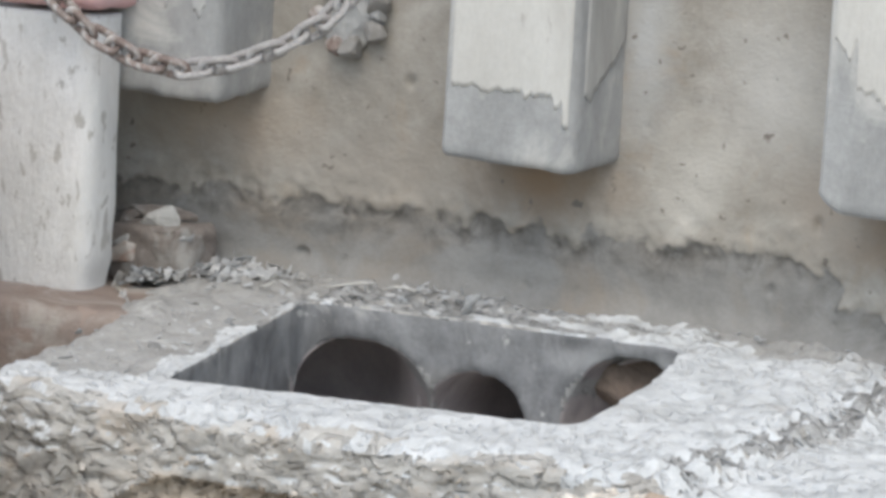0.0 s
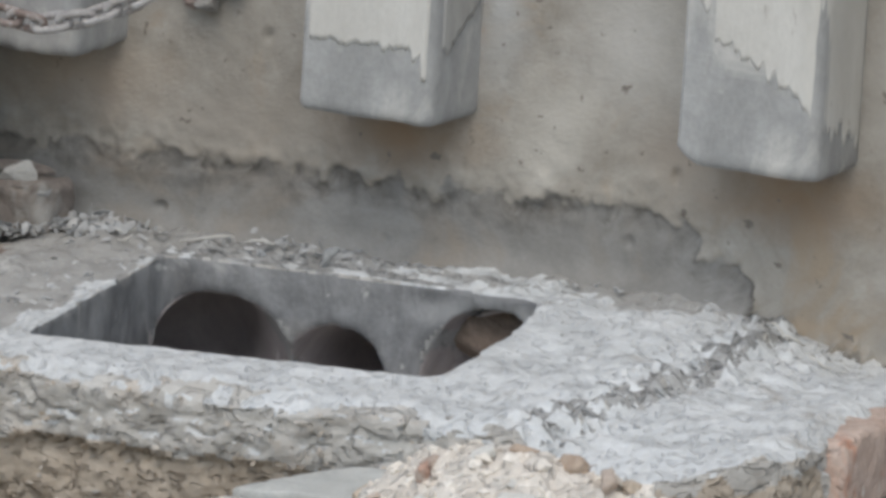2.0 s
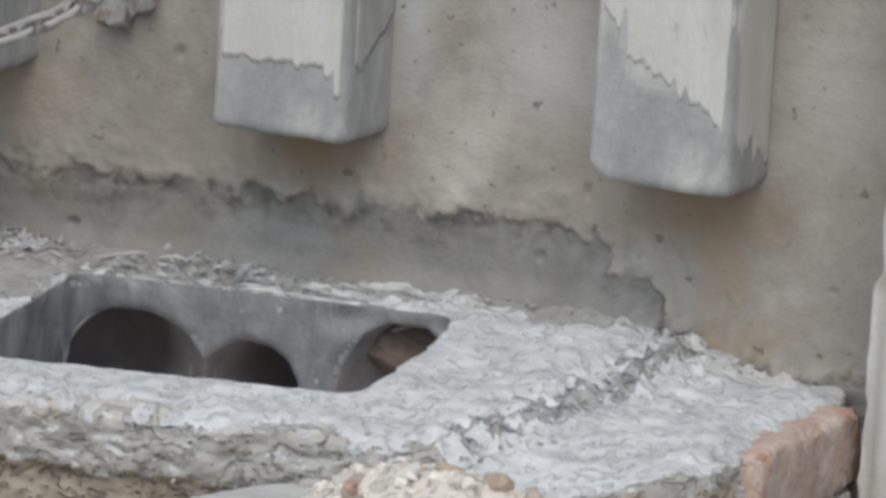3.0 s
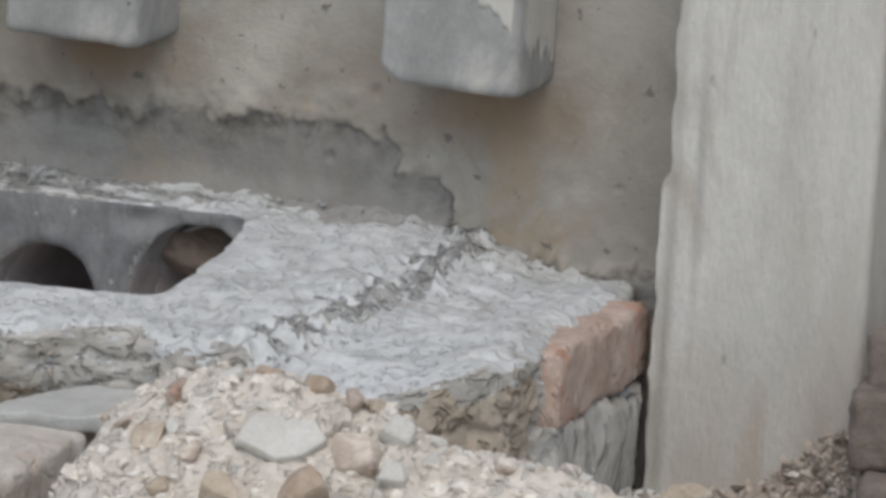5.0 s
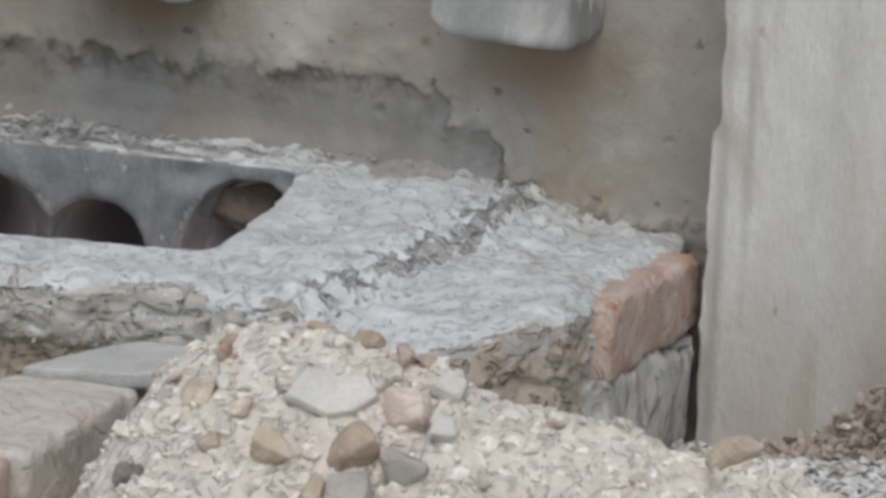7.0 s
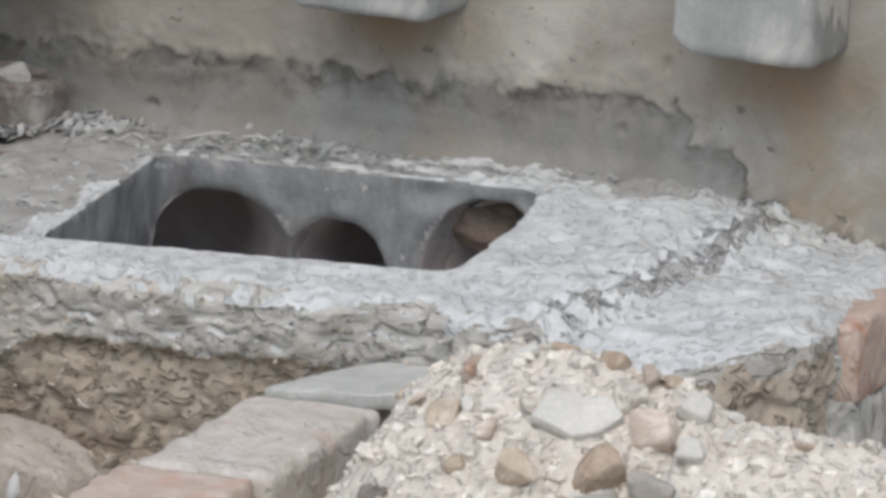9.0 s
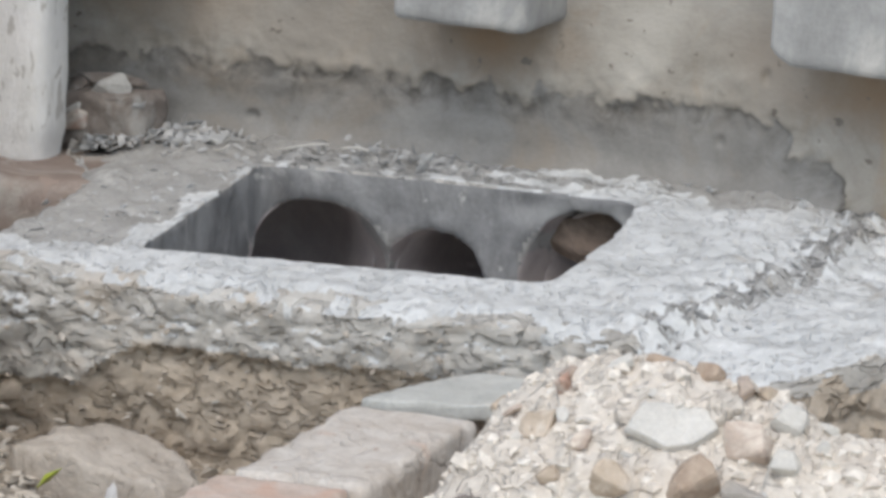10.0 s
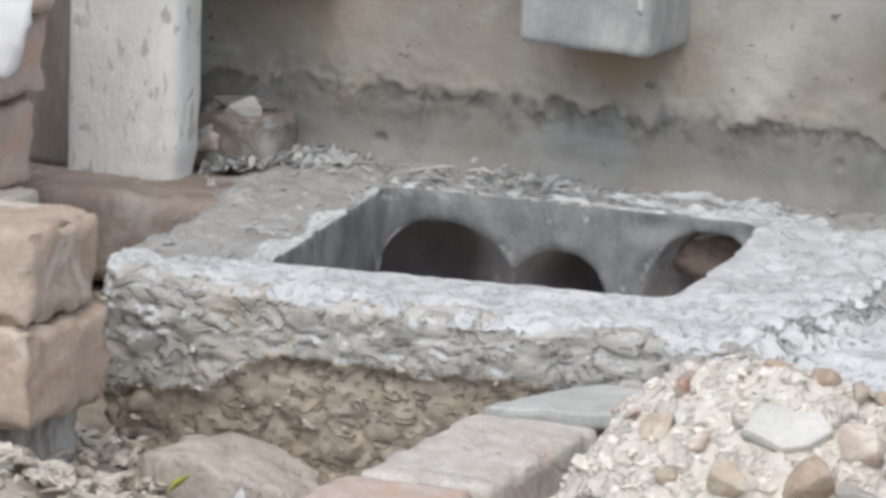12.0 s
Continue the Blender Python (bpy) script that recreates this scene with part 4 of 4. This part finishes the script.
def post_mesh():
    w2, d2 = 0.0505, 0.024
    path = rounded([(-w2, d2), (-w2, -d2), (w2, -d2), (w2, d2)], [0.012, 0.008, 0.018, 0.012], 5)
    n = len(path)
    zs = list(np.arange(-0.008, 0.218, 0.0058))
    vs = []
    for z in zs:
        k = 1.0
        for x, y in path:
            chew = 0.0
            if z < 0.02 and x > 0.0:
                chew = 0.03 * (0.02 - z) / 0.03 * (0.6 + noise.noise((z * 90, x * 40, 1)))
            p = Vector((x * 30, y * 30, z * 30))
            vs.append((x * k * (1 - chew * 6) + 0.0012 * noise.noise(p), y * k * (1 - chew * 6) + 0.0012 * noise.noise(p * 1.3), z))
    fs = [(j * n + i, j * n + (i + 1) % n, (j + 1) * n + (i + 1) % n, (j + 1) * n + i) for j in range(len(zs) - 1) for i in range(n)]
    fs += [tuple(range(n - 1, -1, -1)), tuple(range((len(zs) - 1) * n, len(zs) * n))]
    return mesh_of("shaft", vs, fs, POST)


part("shaft", post_mesh(), post)
part("cap", block_mesh("cap", (0.118, 0.07, 0.055), PINK, 4, 0.008, 0.010, 0.001, 0.003), post, "faded pink painted cap", pose(0, 0, 0.2165))
post.location = (-0.543, -0.108, 0)

LINK = bmesh.new()
ring = []
for k in range(18):
    a = 2 * math.pi * k / 18
    cx, cy = math.cos(a) * 0.0072, math.sin(a) * 0.0072
    cx += 0.0068 * (1 if cx > 0 else -1) * min(1, abs(math.cos(a)) * 4)
    ring.append(Vector((cx, cy, 0)))
loops = []
for k, c in enumerate(ring):
    t = (ring[(k + 1) % 18] - ring[k - 1]).normalized()
    side = Vector((t.y, -t.x, 0))
    loops.append([LINK.verts.new(c + (side * math.cos(b) + Vector((0, 0, 1)) * math.sin(b)) * 0.0031) for b in (2 * math.pi * q / 8 for q in range(8))])
for k in range(18):
    for q in range(8):
        LINK.faces.new((loops[k][q], loops[(k + 1) % 18][q], loops[(k + 1) % 18][(q + 1) % 8], loops[k][(q + 1) % 8]))
link_me = bpy.data.meshes.new("link")
LINK.to_mesh(link_me)
LINK.free()
link_me.materials.append(RUST)
link_me.polygons.foreach_set("use_smooth", [True] * len(link_me.polygons))
dusty_me = link_me.copy()
dusty_me.materials[0] = DUSTY_IRON

chain = empty("chain", "rusty iron chain slung from the white post to the wall", "chain")
HANG = [(-0.545, -0.165, 0.262), (-0.515, -0.166, 0.232), (-0.483, -0.16, 0.205), (-0.448, -0.15, 0.187), (-0.41, -0.14, 0.180), (-0.375, -0.13, 0.187), (-0.34, -0.118, 0.202), (-0.31, -0.105, 0.222), (-0.29, -0.09, 0.250)]


def along(points, step):
    out, left = [], 0.0
    for a, b in zip(points, points[1:]):
        a, b = Vector(a), Vector(b)
        d = (b - a).length
        s = left
        while s < d:
            out.append((a.lerp(b, s / d), (b - a).normalized()))
            s += step
        left = s - d
    return out


for k, (p, d) in enumerate(along(HANG, 0.0195)):
    turn = d.to_track_quat("X", "Z").to_matrix().to_4x4()
    dusty = p.x > -0.455 + 0.02 * (k % 3)
    part("link", dusty_me if dusty else link_me, chain, "pale dusty link" if dusty else "", Matrix.Translation(p) @ turn @ pose(0, 0, 0, (35 if k % 2 else 125) + rng.uniform(-12, 12)))

# ---- ledge bricks under the post, plank, and the brick stacks ----
for k, (x, y, a, s) in enumerate([(-0.523, -0.022, 1, 11), (-0.520, -0.145, 7, 12), (-0.705, -0.14, 90, 13)]):
    tagged(part("ledge_brick", block_mesh("ledge_brick", (0.235, 0.125, 0.075), LEDGE, s, 0.011, 0.010, 0.003, 0.007), None, "", pose(x, y, -0.0825 + (0.002 if k == 0 else 0.004 if k == 1 else 0.0), 0, 0, a)),
           "worn brown brick in the ledge under the post", "brick", "ledge bricks")
lv, lf = slab_box(-0.80, -0.40, -0.205, 0.0, -0.25, -0.087)
tagged(part("ledge_base", mesh_of("ledge_base", lv, lf, MUD, smooth=False)), "brown mud base below the ledge bricks", "ledge", kind="structure")

tagged(part("timber_plank", block_mesh("timber_plank", (0.09, 0.03, 0.5), PLANK, 21, 0.012, 0.004, 0.002, 0.004), None, "", pose(-0.640, -0.07, -0.014, 0, 1.5, 0)),
       "dark weathered timber plank standing beside the white post", "plank")


def brick_thing(label, mat, size, at, seed, group="", round_=0.006, rough=0.0036, chip=0.012):
    return tagged(part("brick", block_mesh("brick", size, mat, seed, 0.006, round_, rough, chip), None, "", at), label, "brick", group)


STACK = "stacked bricks beside the chamber"
brick_thing("dusty tan brick on top of the near stack", STACK_BRICK, (0.225, 0.110, 0.070), pose(-0.457, -0.572, -0.028, 0, 0, 3), 31, STACK)
brick_thing("dusty tan brick in the near stack", STACK_BRICK, (0.225, 0.125, 0.072), pose(-0.452, -0.565, -0.101, 0, 0, 1), 32, STACK)
brick_thing("mortar-coated brick at the foot of the stack", SMEARED, (0.20, 0.10, 0.074), pose(-0.466, -0.552, -0.174, 0, 0, 0), 33, STACK)
brick_thing("pale broken brick behind the near stack", PALE_BRICK, (0.22, 0.10, 0.050), pose(-0.647, -0.315, -0.045, 0, 0, 2), 34, STACK)
brick_thing("dusty orange brick in the far stack", ROSE_BRICK, (0.22, 0.10, 0.068), pose(-0.664, -0.30, 0.006, 0, 0, -2), 35, STACK)
brick_thing("dusty orange brick in the far stack", ROSE_BRICK, (0.22, 0.10, 0.068), pose(-0.654, -0.30, 0.075, 0, 0, 3), 36, STACK)
brick_thing("orange brick in the far stack", ROSE_BRICK, (0.22, 0.10, 0.068), pose(-0.644, -0.30, 0.144, 0, 0, 0), 37, STACK)
brick_thing("brown brick carrying the far stack", LEDGE, (0.22, 0.11, 0.07), pose(-0.652, -0.32, -0.1165, 0, 0, 0), 38, STACK)
tagged(part("plastic_sheet", block_mesh("plastic_sheet", (0.095, 0.012, 0.09), WHITE, 41, 0.006, 0.005, 0.006, 0.0), None, "", pose(-0.550, -0.372, 0.115, 0, 12, 5)),
       "scrap of white plastic sheet hanging on the bricks", "plastic sheet")

# ---- bricks and slabs on the ground before the chamber ----
brick_thing("pale mortar-crusted brick lying on the ground", PALE_BRICK, (0.092, 0.195, 0.078), pose(0.018, -0.640, -0.141, 1, 0, 2), 51, "bricks on the ground", 0.0035, 0.0016, 0.007)
brick_thing("reddish brick lying on the ground", ROSE_BRICK, (0.092, 0.21, 0.075), pose(0.016, -0.845, -0.144, 1, 0, 3), 52, "bricks on the ground", 0.0035, 0.0016, 0.007)
brick_thing("dusty brick below the lying brick", PALE_BRICK, (0.10, 0.23, 0.04), pose(0.022, -0.69, -0.178, 0, 0, 4), 53, "bricks on the ground")


def flat_stone(label, size, at, seed, mat=SLATE):
    return tagged(part("stone_slab", stone_mesh("stone_slab", size, mat, seed, 3), None, "", at), label, "stone")


tagged(part("stone_slab", plate_mesh("stone_slab", [(-0.030, -0.532), (0.004, -0.524), (0.038, -0.510), (0.085, -0.490), (0.088, -0.425), (0.040, -0.412), (0.004, -0.418), (-0.014, -0.462)], 0.012, SLATE, 61), None, "", pose(0, 0, -0.072)),
       "flat grey stone slab against the chamber", "stone")
flat_stone("rough stone under the flat slab", (0.13, 0.11, 0.12), pose(0.022, -0.468, -0.136, 0, 0, 50), 62, ROSE_STONE)
tagged(part("stone_slab", plate_mesh("stone_slab", [(-0.305, -0.520), (-0.240, -0.535), (-0.185, -0.520), (-0.165, -0.492), (-0.200, -0.450), (-0.255, -0.436), (-0.298, -0.462)], 0.036, CLOD, 63, 0.006,
                                       lambda x, y: 0.014 - 0.32 * max(0.0, x + 0.250) - 0.10 * max(0.0, -0.27 - x), 3.5), None, "", pose(0, 0, -0.176)),
       "broad tan clod lying on the ground", "stone")
flat_stone("dull brown stone at the chamber foot", (0.08, 0.06, 0.045), pose(-0.16, -0.445, -0.168, 0, 6, 15), 64, CLOD)


# ---- the rubble heap ----
CREST = [(-0.10, -0.20), (0.02, -0.18), (0.07, -0.112), (0.10, -0.062), (0.14, -0.004), (0.17, 0.017), (0.21, 0.027), (0.26, 0.021), (0.31, 0.004), (0.36, -0.004), (0.43, -0.016), (0.48, -0.024), (0.56, -0.042), (0.70, -0.10), (0.85, -0.2)]


def heap_z(x, y):
    c = float(np.interp(x, [p[0] for p in CREST], [p[1] for p in CREST]))
    d = y + 0.67
    run = 0.10 * max(0.0, d / 0.1) ** 1.25 if d > 0 else 0.055 * (-d / 0.1) ** 1.35
    z = c - run
    z += 0.012 * fbm((x * 12, y * 12, 4)) + 0.003 * noise.noise((x * 50, y * 50, 2))
    for size, deep in ((48, 0.0075), (95, 0.0045)):
        cell = noise.voronoi((x * size + 0.5 * noise.noise((x * 30, y * 30, 7)), y * size, 0.0))[0]
        z += deep * (0.62 - cell[0]) + 0.35 * deep * min(0.0, (cell[1] - cell[0]) / 0.25 - 1.0)
    return max(z, -0.20)


heap = empty("rubble_heap", "pale heap of crumbled plaster, gravel and broken stone", "rubble heap")
part("mound", sheet(np.r_[np.arange(-0.05, 0.64, 0.0032), np.arange(0.64, 0.86, 0.008)], np.r_[np.arange(-1.12, -0.93, 0.008), np.arange(-0.93, -0.60, 0.0032), np.arange(-0.60, -0.42, 0.008)], heap_z, SANDY, "mound"), heap)
pts, sizes = [], []
while len(pts) < 5200:
    x, y = rng.uniform(0.03, 0.80), rng.uniform(-1.05, -0.45)
    z = heap_z(x, y)
    if z > -0.175:
        s = min(0.020, rng.gamma(1.9, 0.0028) + 0.002)
        pts.append((x, y, z - s * 0.22))
        sizes.append(s)
tagged(part("gravel", scatter("gravel", pts, sizes, GRAVEL, 0.5, 0.4), heap, "small pale angular gravel"), kind="stuff")


def bedded(x, y, turn, lean=0.0, up=0.0):
    """A pose on the heap's slope, turned about the slope's normal and leaning towards -y."""
    h = 0.02
    slope = Vector((heap_z(x - h, y) - heap_z(x + h, y), heap_z(x, y - h) - heap_z(x, y + h), 2 * h)).normalized()
    return Matrix.Translation((x, y, heap_z(x, y) + up)) @ slope.to_track_quat("Z", "Y").to_matrix().to_4x4() @ pose(0, 0, 0, lean, 0, turn)


# the flat slab on the heap, then larger stones: x, y, size, material, turn, lean
part("flat_stone", plate_mesh("flat_stone", [(-0.034, -0.004), (-0.022, -0.012), (-0.006, -0.024), (0.014, -0.021), (0.034, -0.006), (0.027, 0.013), (0.010, 0.017), (-0.018, 0.022)], 0.008, PALE_STONE, 12, 0.004), heap, "flat pale grey stone",
     bedded(0.266, -0.727, 2, -8, -0.003) @ Matrix.Scale(0.86, 4))
BIG = [(0.290, -0.764, (0.036, 0.030, 0.040), BROWN_STONE, 25, 10), (0.327, -0.757, (0.034, 0.030, 0.030), DULL_STONE, 12, 0),
       (0.313, -0.729, (0.034, 0.026, 0.022), ROSE_STONE, -12, 10), (0.246, -0.780, (0.029, 0.024, 0.036), TAN_STONE, 0, 20), (0.180, -0.738, (0.032, 0.026, 0.014), TAN_STONE, 20, 12),
       (0.188, -0.716, (0.010, 0.010, 0.020), BRICK, 30, 0), (0.268, -0.676, (0.028, 0.02, 0.018), BROWN_STONE, 0, 0), (0.292, -0.680, (0.034, 0.018, 0.014), ROSE_STONE, -38, 25), (0.308, -0.676, (0.024, 0.014, 0.010), TAN_STONE, -25, 10),
       (0.298, -0.786, (0.036, 0.028, 0.024), DULL_STONE, 25, 15), (0.157, -0.793, (0.020, 0.018, 0.018), OLD_BRICK, 33, 0), (0.330, -0.700, (0.030, 0.022, 0.022), PALE_STONE, 55, 15),
       (0.510, -0.680, (0.044, 0.028, 0.026), TAN_STONE, -18, 10), (0.292, -0.712, (0.026, 0.024, 0.022), SANDY, 12, 10), (0.401, -0.688, (0.022, 0.014, 0.014), ROSE_STONE, -20, 0),
       (0.238, -0.678, (0.022, 0.012, 0.008), BROWN_STONE, 4, 0), (0.216, -0.760, (0.022, 0.018, 0.014), ROSE_STONE, 40, 10), (0.205, -0.782, (0.016, 0.014, 0.012), TAN_STONE, 10, 0),
       (0.340, -0.728, (0.024, 0.020, 0.016), PALE_STONE, -30, 20), (0.366, -0.748, (0.022, 0.018, 0.014), SANDY, 10, 0), (0.345, -0.676, (0.020, 0.014, 0.010), PALE_STONE, 5, 0)]
BIG.append((0.308, -0.664, (0.012, 0.009, 0.020), WHITE, 15, 0))
more = random.Random(5)
for k in range(110):
    d = more.uniform(0.007, 0.016)
    BIG.append((more.uniform(0.09, 0.62), more.uniform(-0.92, -0.60), (d * 1.4, d, d * 0.6), more.choice([SANDY, SANDY, SANDY, SANDY, PALE_STONE, PALE_STONE, TAN_STONE, ROSE_STONE]), more.uniform(0, 180), more.uniform(-15, 25)))
for k, (x, y, size, mat, a, lean) in enumerate(BIG):
    part("stone", shard_mesh("stone", size, mat, 100 + k, 17, 0.11), heap, "", bedded(x, y + 0.008, a, lean, size[2] * 0.10))

# ---- loose bits on the ledge, along the wall and on the ground ----
def litter(name, label, count, spot, mat, size, flat=0.3, tilt=0.9, long=2.2):
    ps = [spot() for _ in range(count)]
    return tagged(part(name, scatter(name, ps, np.minimum(rng.gamma(3.0, size / 3, count), size * 1.9), mat, flat, tilt, long)), label, "debris", kind="stuff")


def on_top(x, y, up=0.002):
    up -= 0.013 * min(1.0, max(0.0, (-0.42 - x) / 0.07))
    return (x, y, (top_z(x, y) if x > -0.41 or y > -0.08 else -0.008) + up)


def by_post():
    x = -0.492 + abs(rng.normal(0, 0.058))
    y = -0.012 - abs(rng.normal(0, 0.026)) - 0.034 * min(1.0, max(0.0, (-0.43 - x) / 0.02))
    return (x, y, on_top(x, y, 0.003)[2] + 0.010 * max(0, 1 - (x + 0.475) / 0.12) * rng.uniform(0.2, 1))


litter("plaster_chips", "grey plaster chips and dry flakes along the wall foot", 320, by_post, CHIPS, 0.0052, 0.16, 0.6, 3.4)
litter("plaster_chips", "small clump of pale flakes behind the pit", 70, lambda: on_top(rng.normal(-0.245, 0.022), rng.uniform(-0.06, -0.012), abs(rng.normal(0.002, 0.006))), CHIPS, 0.0046, 0.16, 0.7, 2.8)
litter("mortar_bits", "loose grey mortar bits on the ledge", 100, lambda: on_top(rng.uniform(-0.40, 0.28), -abs(rng.normal(0.02, 0.018)), -0.0005), CHIPS, 0.0032, 0.3, 0.4)
litter("mortar_bits", "torn grey mortar bits across the top", 230, lambda: (lambda y: on_top(ridge_at(y) + rng.normal(0.008, 0.016 + 0.10 * max(0.0, y + 0.16)), y, -0.001))(rng.uniform(-0.33, -0.012)), TOP_BITS, 0.0048, 0.3, 0.4, 1.8)
litter("mortar_bits", "pale grit on the chamber rim", 200, lambda: on_top(rng.uniform(-0.42, -0.32), rng.uniform(-0.36, -0.06), 0.0), CHIPS, 0.0036, 0.3, 0.3)
litter("ground_rubble", "loose mud crumbs and grit on the ground", 4200, lambda: (lambda x, y: (x, y, ground_z(x, y) + 0.003))(rng.uniform(-0.75, 0.1), rng.uniform(-1.0, -0.38)), CRUMBS, 0.010, 0.45, 0.45, 1.7)
litter("ground_rubble", "pale flat flakes of rubble beside the brick stack", 1500, lambda: (lambda x, y: (x, y, ground_z(x, y) + 0.004 + 0.012 * rng.random()))(rng.normal(-0.37, 0.09), rng.normal(-0.61, 0.06)), FLAKES, 0.010, 0.35, 0.4, 2.0)
litter("ground_rubble", "grey rubble on the ground by the pier", 5200, lambda: (lambda x, y: (x, y, ground_z(x, y) + 0.002 + 0.006 * rng.random()))(rng.uniform(0.30, 0.75), rng.uniform(-0.42, -0.10)), PALE_CHIPS, 0.0075, 0.35, 0.35, 1.8)


def straw_spot():
    x, y = rng.normal(0.462, 0.040), rng.normal(-0.14, 0.015)
    return (x, min(y, -0.112), ground_z(x, min(y, -0.112)) + 0.014 * rng.random())


litter("dry_litter", "brown heap of dry straw and litter against the pier", 2600, straw_spot, STRAW, 0.0055, 0.22, 0.8, 3.2)
brick_thing("dark sooty brick at the pier foot", DARK_BRICK, (0.10, 0.09, 0.058), pose(0.562, -0.205, -0.156, 0, 0, 12), 71, "dark bricks by the pier", 0.004, 0.003, 0.008)
brick_thing("dark sooty brick at the pier foot", DARK_BRICK, (0.10, 0.09, 0.045), pose(0.562, -0.145, -0.044, 0, -8, -10), 72, "dark bricks by the pier", 0.004, 0.003, 0.008)
brick_thing("dark sooty brick at the pier foot", DARK_BRICK, (0.10, 0.10, 0.056), pose(0.548, -0.165, -0.099, 0, 0, 5), 73, "dark bricks by the pier", 0.004, 0.003, 0.008)

brick_thing("dark sooty brick at the pier foot", DARK_BRICK, (0.10, 0.10, 0.056), pose(0.565, -0.10, -0.156, 0, 0, 5), 74, "dark bricks by the pier", 0.004, 0.003, 0.008)

# the broken brick by the post
chunk = tagged(part("broken_brick", block_mesh("broken_brick", (0.080, 0.046, 0.046), OLD_BRICK, 81, 0.004, 0.005, 0.004, 0.008), None, "", pose(-0.480, -0.032, -0.004, 3, -3, -8)),
               "broken red brick lump crusted with cement by the wall", "brick")
for k, (x, y, z, w_, d, h, m, tip) in enumerate([(-0.022, -0.021, 0.024, 0.034, 0.018, 0.026, BRICK, 10), (0.002, -0.010, 0.048, 0.052, 0.026, 0.030, CHIP_STONE, 0), (-0.020, -0.014, 0.038, 0.030, 0.022, 0.016, CHIP_STONE, -12),
                                                 (0.028, -0.014, 0.040, 0.026, 0.020, 0.014, CORBEL, 14), (-0.006, 0.008, 0.054, 0.070, 0.018, 0.014, OLD_BRICK, 6), (-0.030, 0.004, 0.050, 0.026, 0.018, 0.016, OLD_BRICK, -20)]):
    part("mortar_crust", shard_mesh("mortar_crust", (w_, d, h), m, 210 + k, 12, 0.1), chunk, "grey cement crust" if m in (CORBEL, CHIP_STONE) else "", pose(x, y, z, 0, tip, 0))
tagged(part("brick_lump", stone_mesh("brick_lump", (0.084, 0.030, 0.043), LUMP, 86, 3), None, "", pose(-0.068, -0.034, -0.034, 0, 6, 10)),
       "brown brick lump lodged in a pipe mouth", "brick")

lump = tagged(part("cement_lump", stone_mesh("cement_lump", (0.05, 0.022, 0.055), CORBEL, 88, 3), None, "", pose(-0.335, -0.004, 0.222, 0, 0, 0)),
              "crusty grey cement lump stuck to the wall beside the chain", "cement lump")
for k in range(9):
    d = 0.012 + 0.004 * (k % 3)
    part("crust", stone_mesh("crust", (d, d, d), (CORBEL, RUST, SKIRT)[k % 3], 300 + k, 1), lump, "", pose(0.026 * math.cos(k * 2.4), -0.008, 0.028 * math.sin(k * 2.4), 40 * k, 0, 70 * k))

def strand(name, points, thick, mat):
    """A thin round strand through the points."""
    vs, fs, n = [], [], 6
    for k, p in enumerate(points):
        a, b = Vector(points[max(0, k - 1)]), Vector(points[min(len(points) - 1, k + 1)])
        q = (b - a).to_track_quat("Z", "Y").to_matrix()
        r = thick * (0.6 if k in (0, len(points) - 1) else 1.0)
        vs += [Vector(p) + q @ Vector((math.cos(2 * math.pi * i / n) * r, math.sin(2 * math.pi * i / n) * r, 0)) for i in range(n)]
    for k in range(len(points) - 1):
        fs += [(k * n + i, k * n + (i + 1) % n, (k + 1) * n + (i + 1) % n, (k + 1) * n + i) for i in range(n)]
    fs += [tuple(range(n - 1, -1, -1)), tuple(range((len(points) - 1) * n, len(points) * n))]
    return mesh_of(name, vs, fs, mat)


thread = []
for k in range(9):
    x, y = 0.424 + 0.004 * math.sin(k * 0.8) + 0.0008 * k, -0.745 - 0.004 * k
    thread.append((x, y, heap_z(x, y) + 0.006 + 0.003 * math.sin(k * 0.6)))
tagged(part("pink_thread", strand("pink_thread", thread, 0.0016, PINK)), "short faded pink plastic thread on the rubble", "thread")
for k, (x, y, dx, dy) in enumerate([(0.155, -0.035, 0.022, -0.012), (0.172, -0.05, 0.012, 0.018), (0.20, -0.075, 0.02, 0.004), (-0.385, -0.05, 0.010, 0.016), (-0.375, -0.065, 0.016, -0.004), (-0.33, -0.045, 0.045, 0.004), (-0.28, -0.04, 0.03, -0.002)]):
    pts = [(x + dx * t, y + dy * t, on_top(x + dx * t, y + dy * t)[2] + 0.004 + 0.004 * math.sin(3 * t + k)) for t in (0, 0.35, 0.7, 1.0)]
    tagged(part("twig", strand("twig", pts, 0.0011, PALE_STONE)), "thin dry pale twig lying on the cement", "twig", "dry twigs on the ledge")

# a leaf and a white shard on the ground
lm = mesh_of("leaf", [(0, 0, 0.002), (0.006, 0.004, 0.004), (0.014, 0, 0.003), (0.006, -0.004, 0.004), (0.006, 0, 0.0015)], [(0, 3, 4), (3, 2, 4), (2, 1, 4), (1, 0, 4)], LEAF)
tagged(part("leaf", lm, None, "", pose(-0.258, -0.565, ground_z(-0.258, -0.565) + 0.020, 0, -35, 30) @ Matrix.Scale(1.7, 4)), "small yellow-green leaf on the soil", "leaf")
tagged(part("white_shard", stone_mesh("white_shard", (0.010, 0.006, 0.024), WHITE, 91, 1), None, "", pose(-0.208, -0.552, ground_z(-0.208, -0.552) + 0.024, 10, 10, 0)), "small white shard on the soil", "shard")
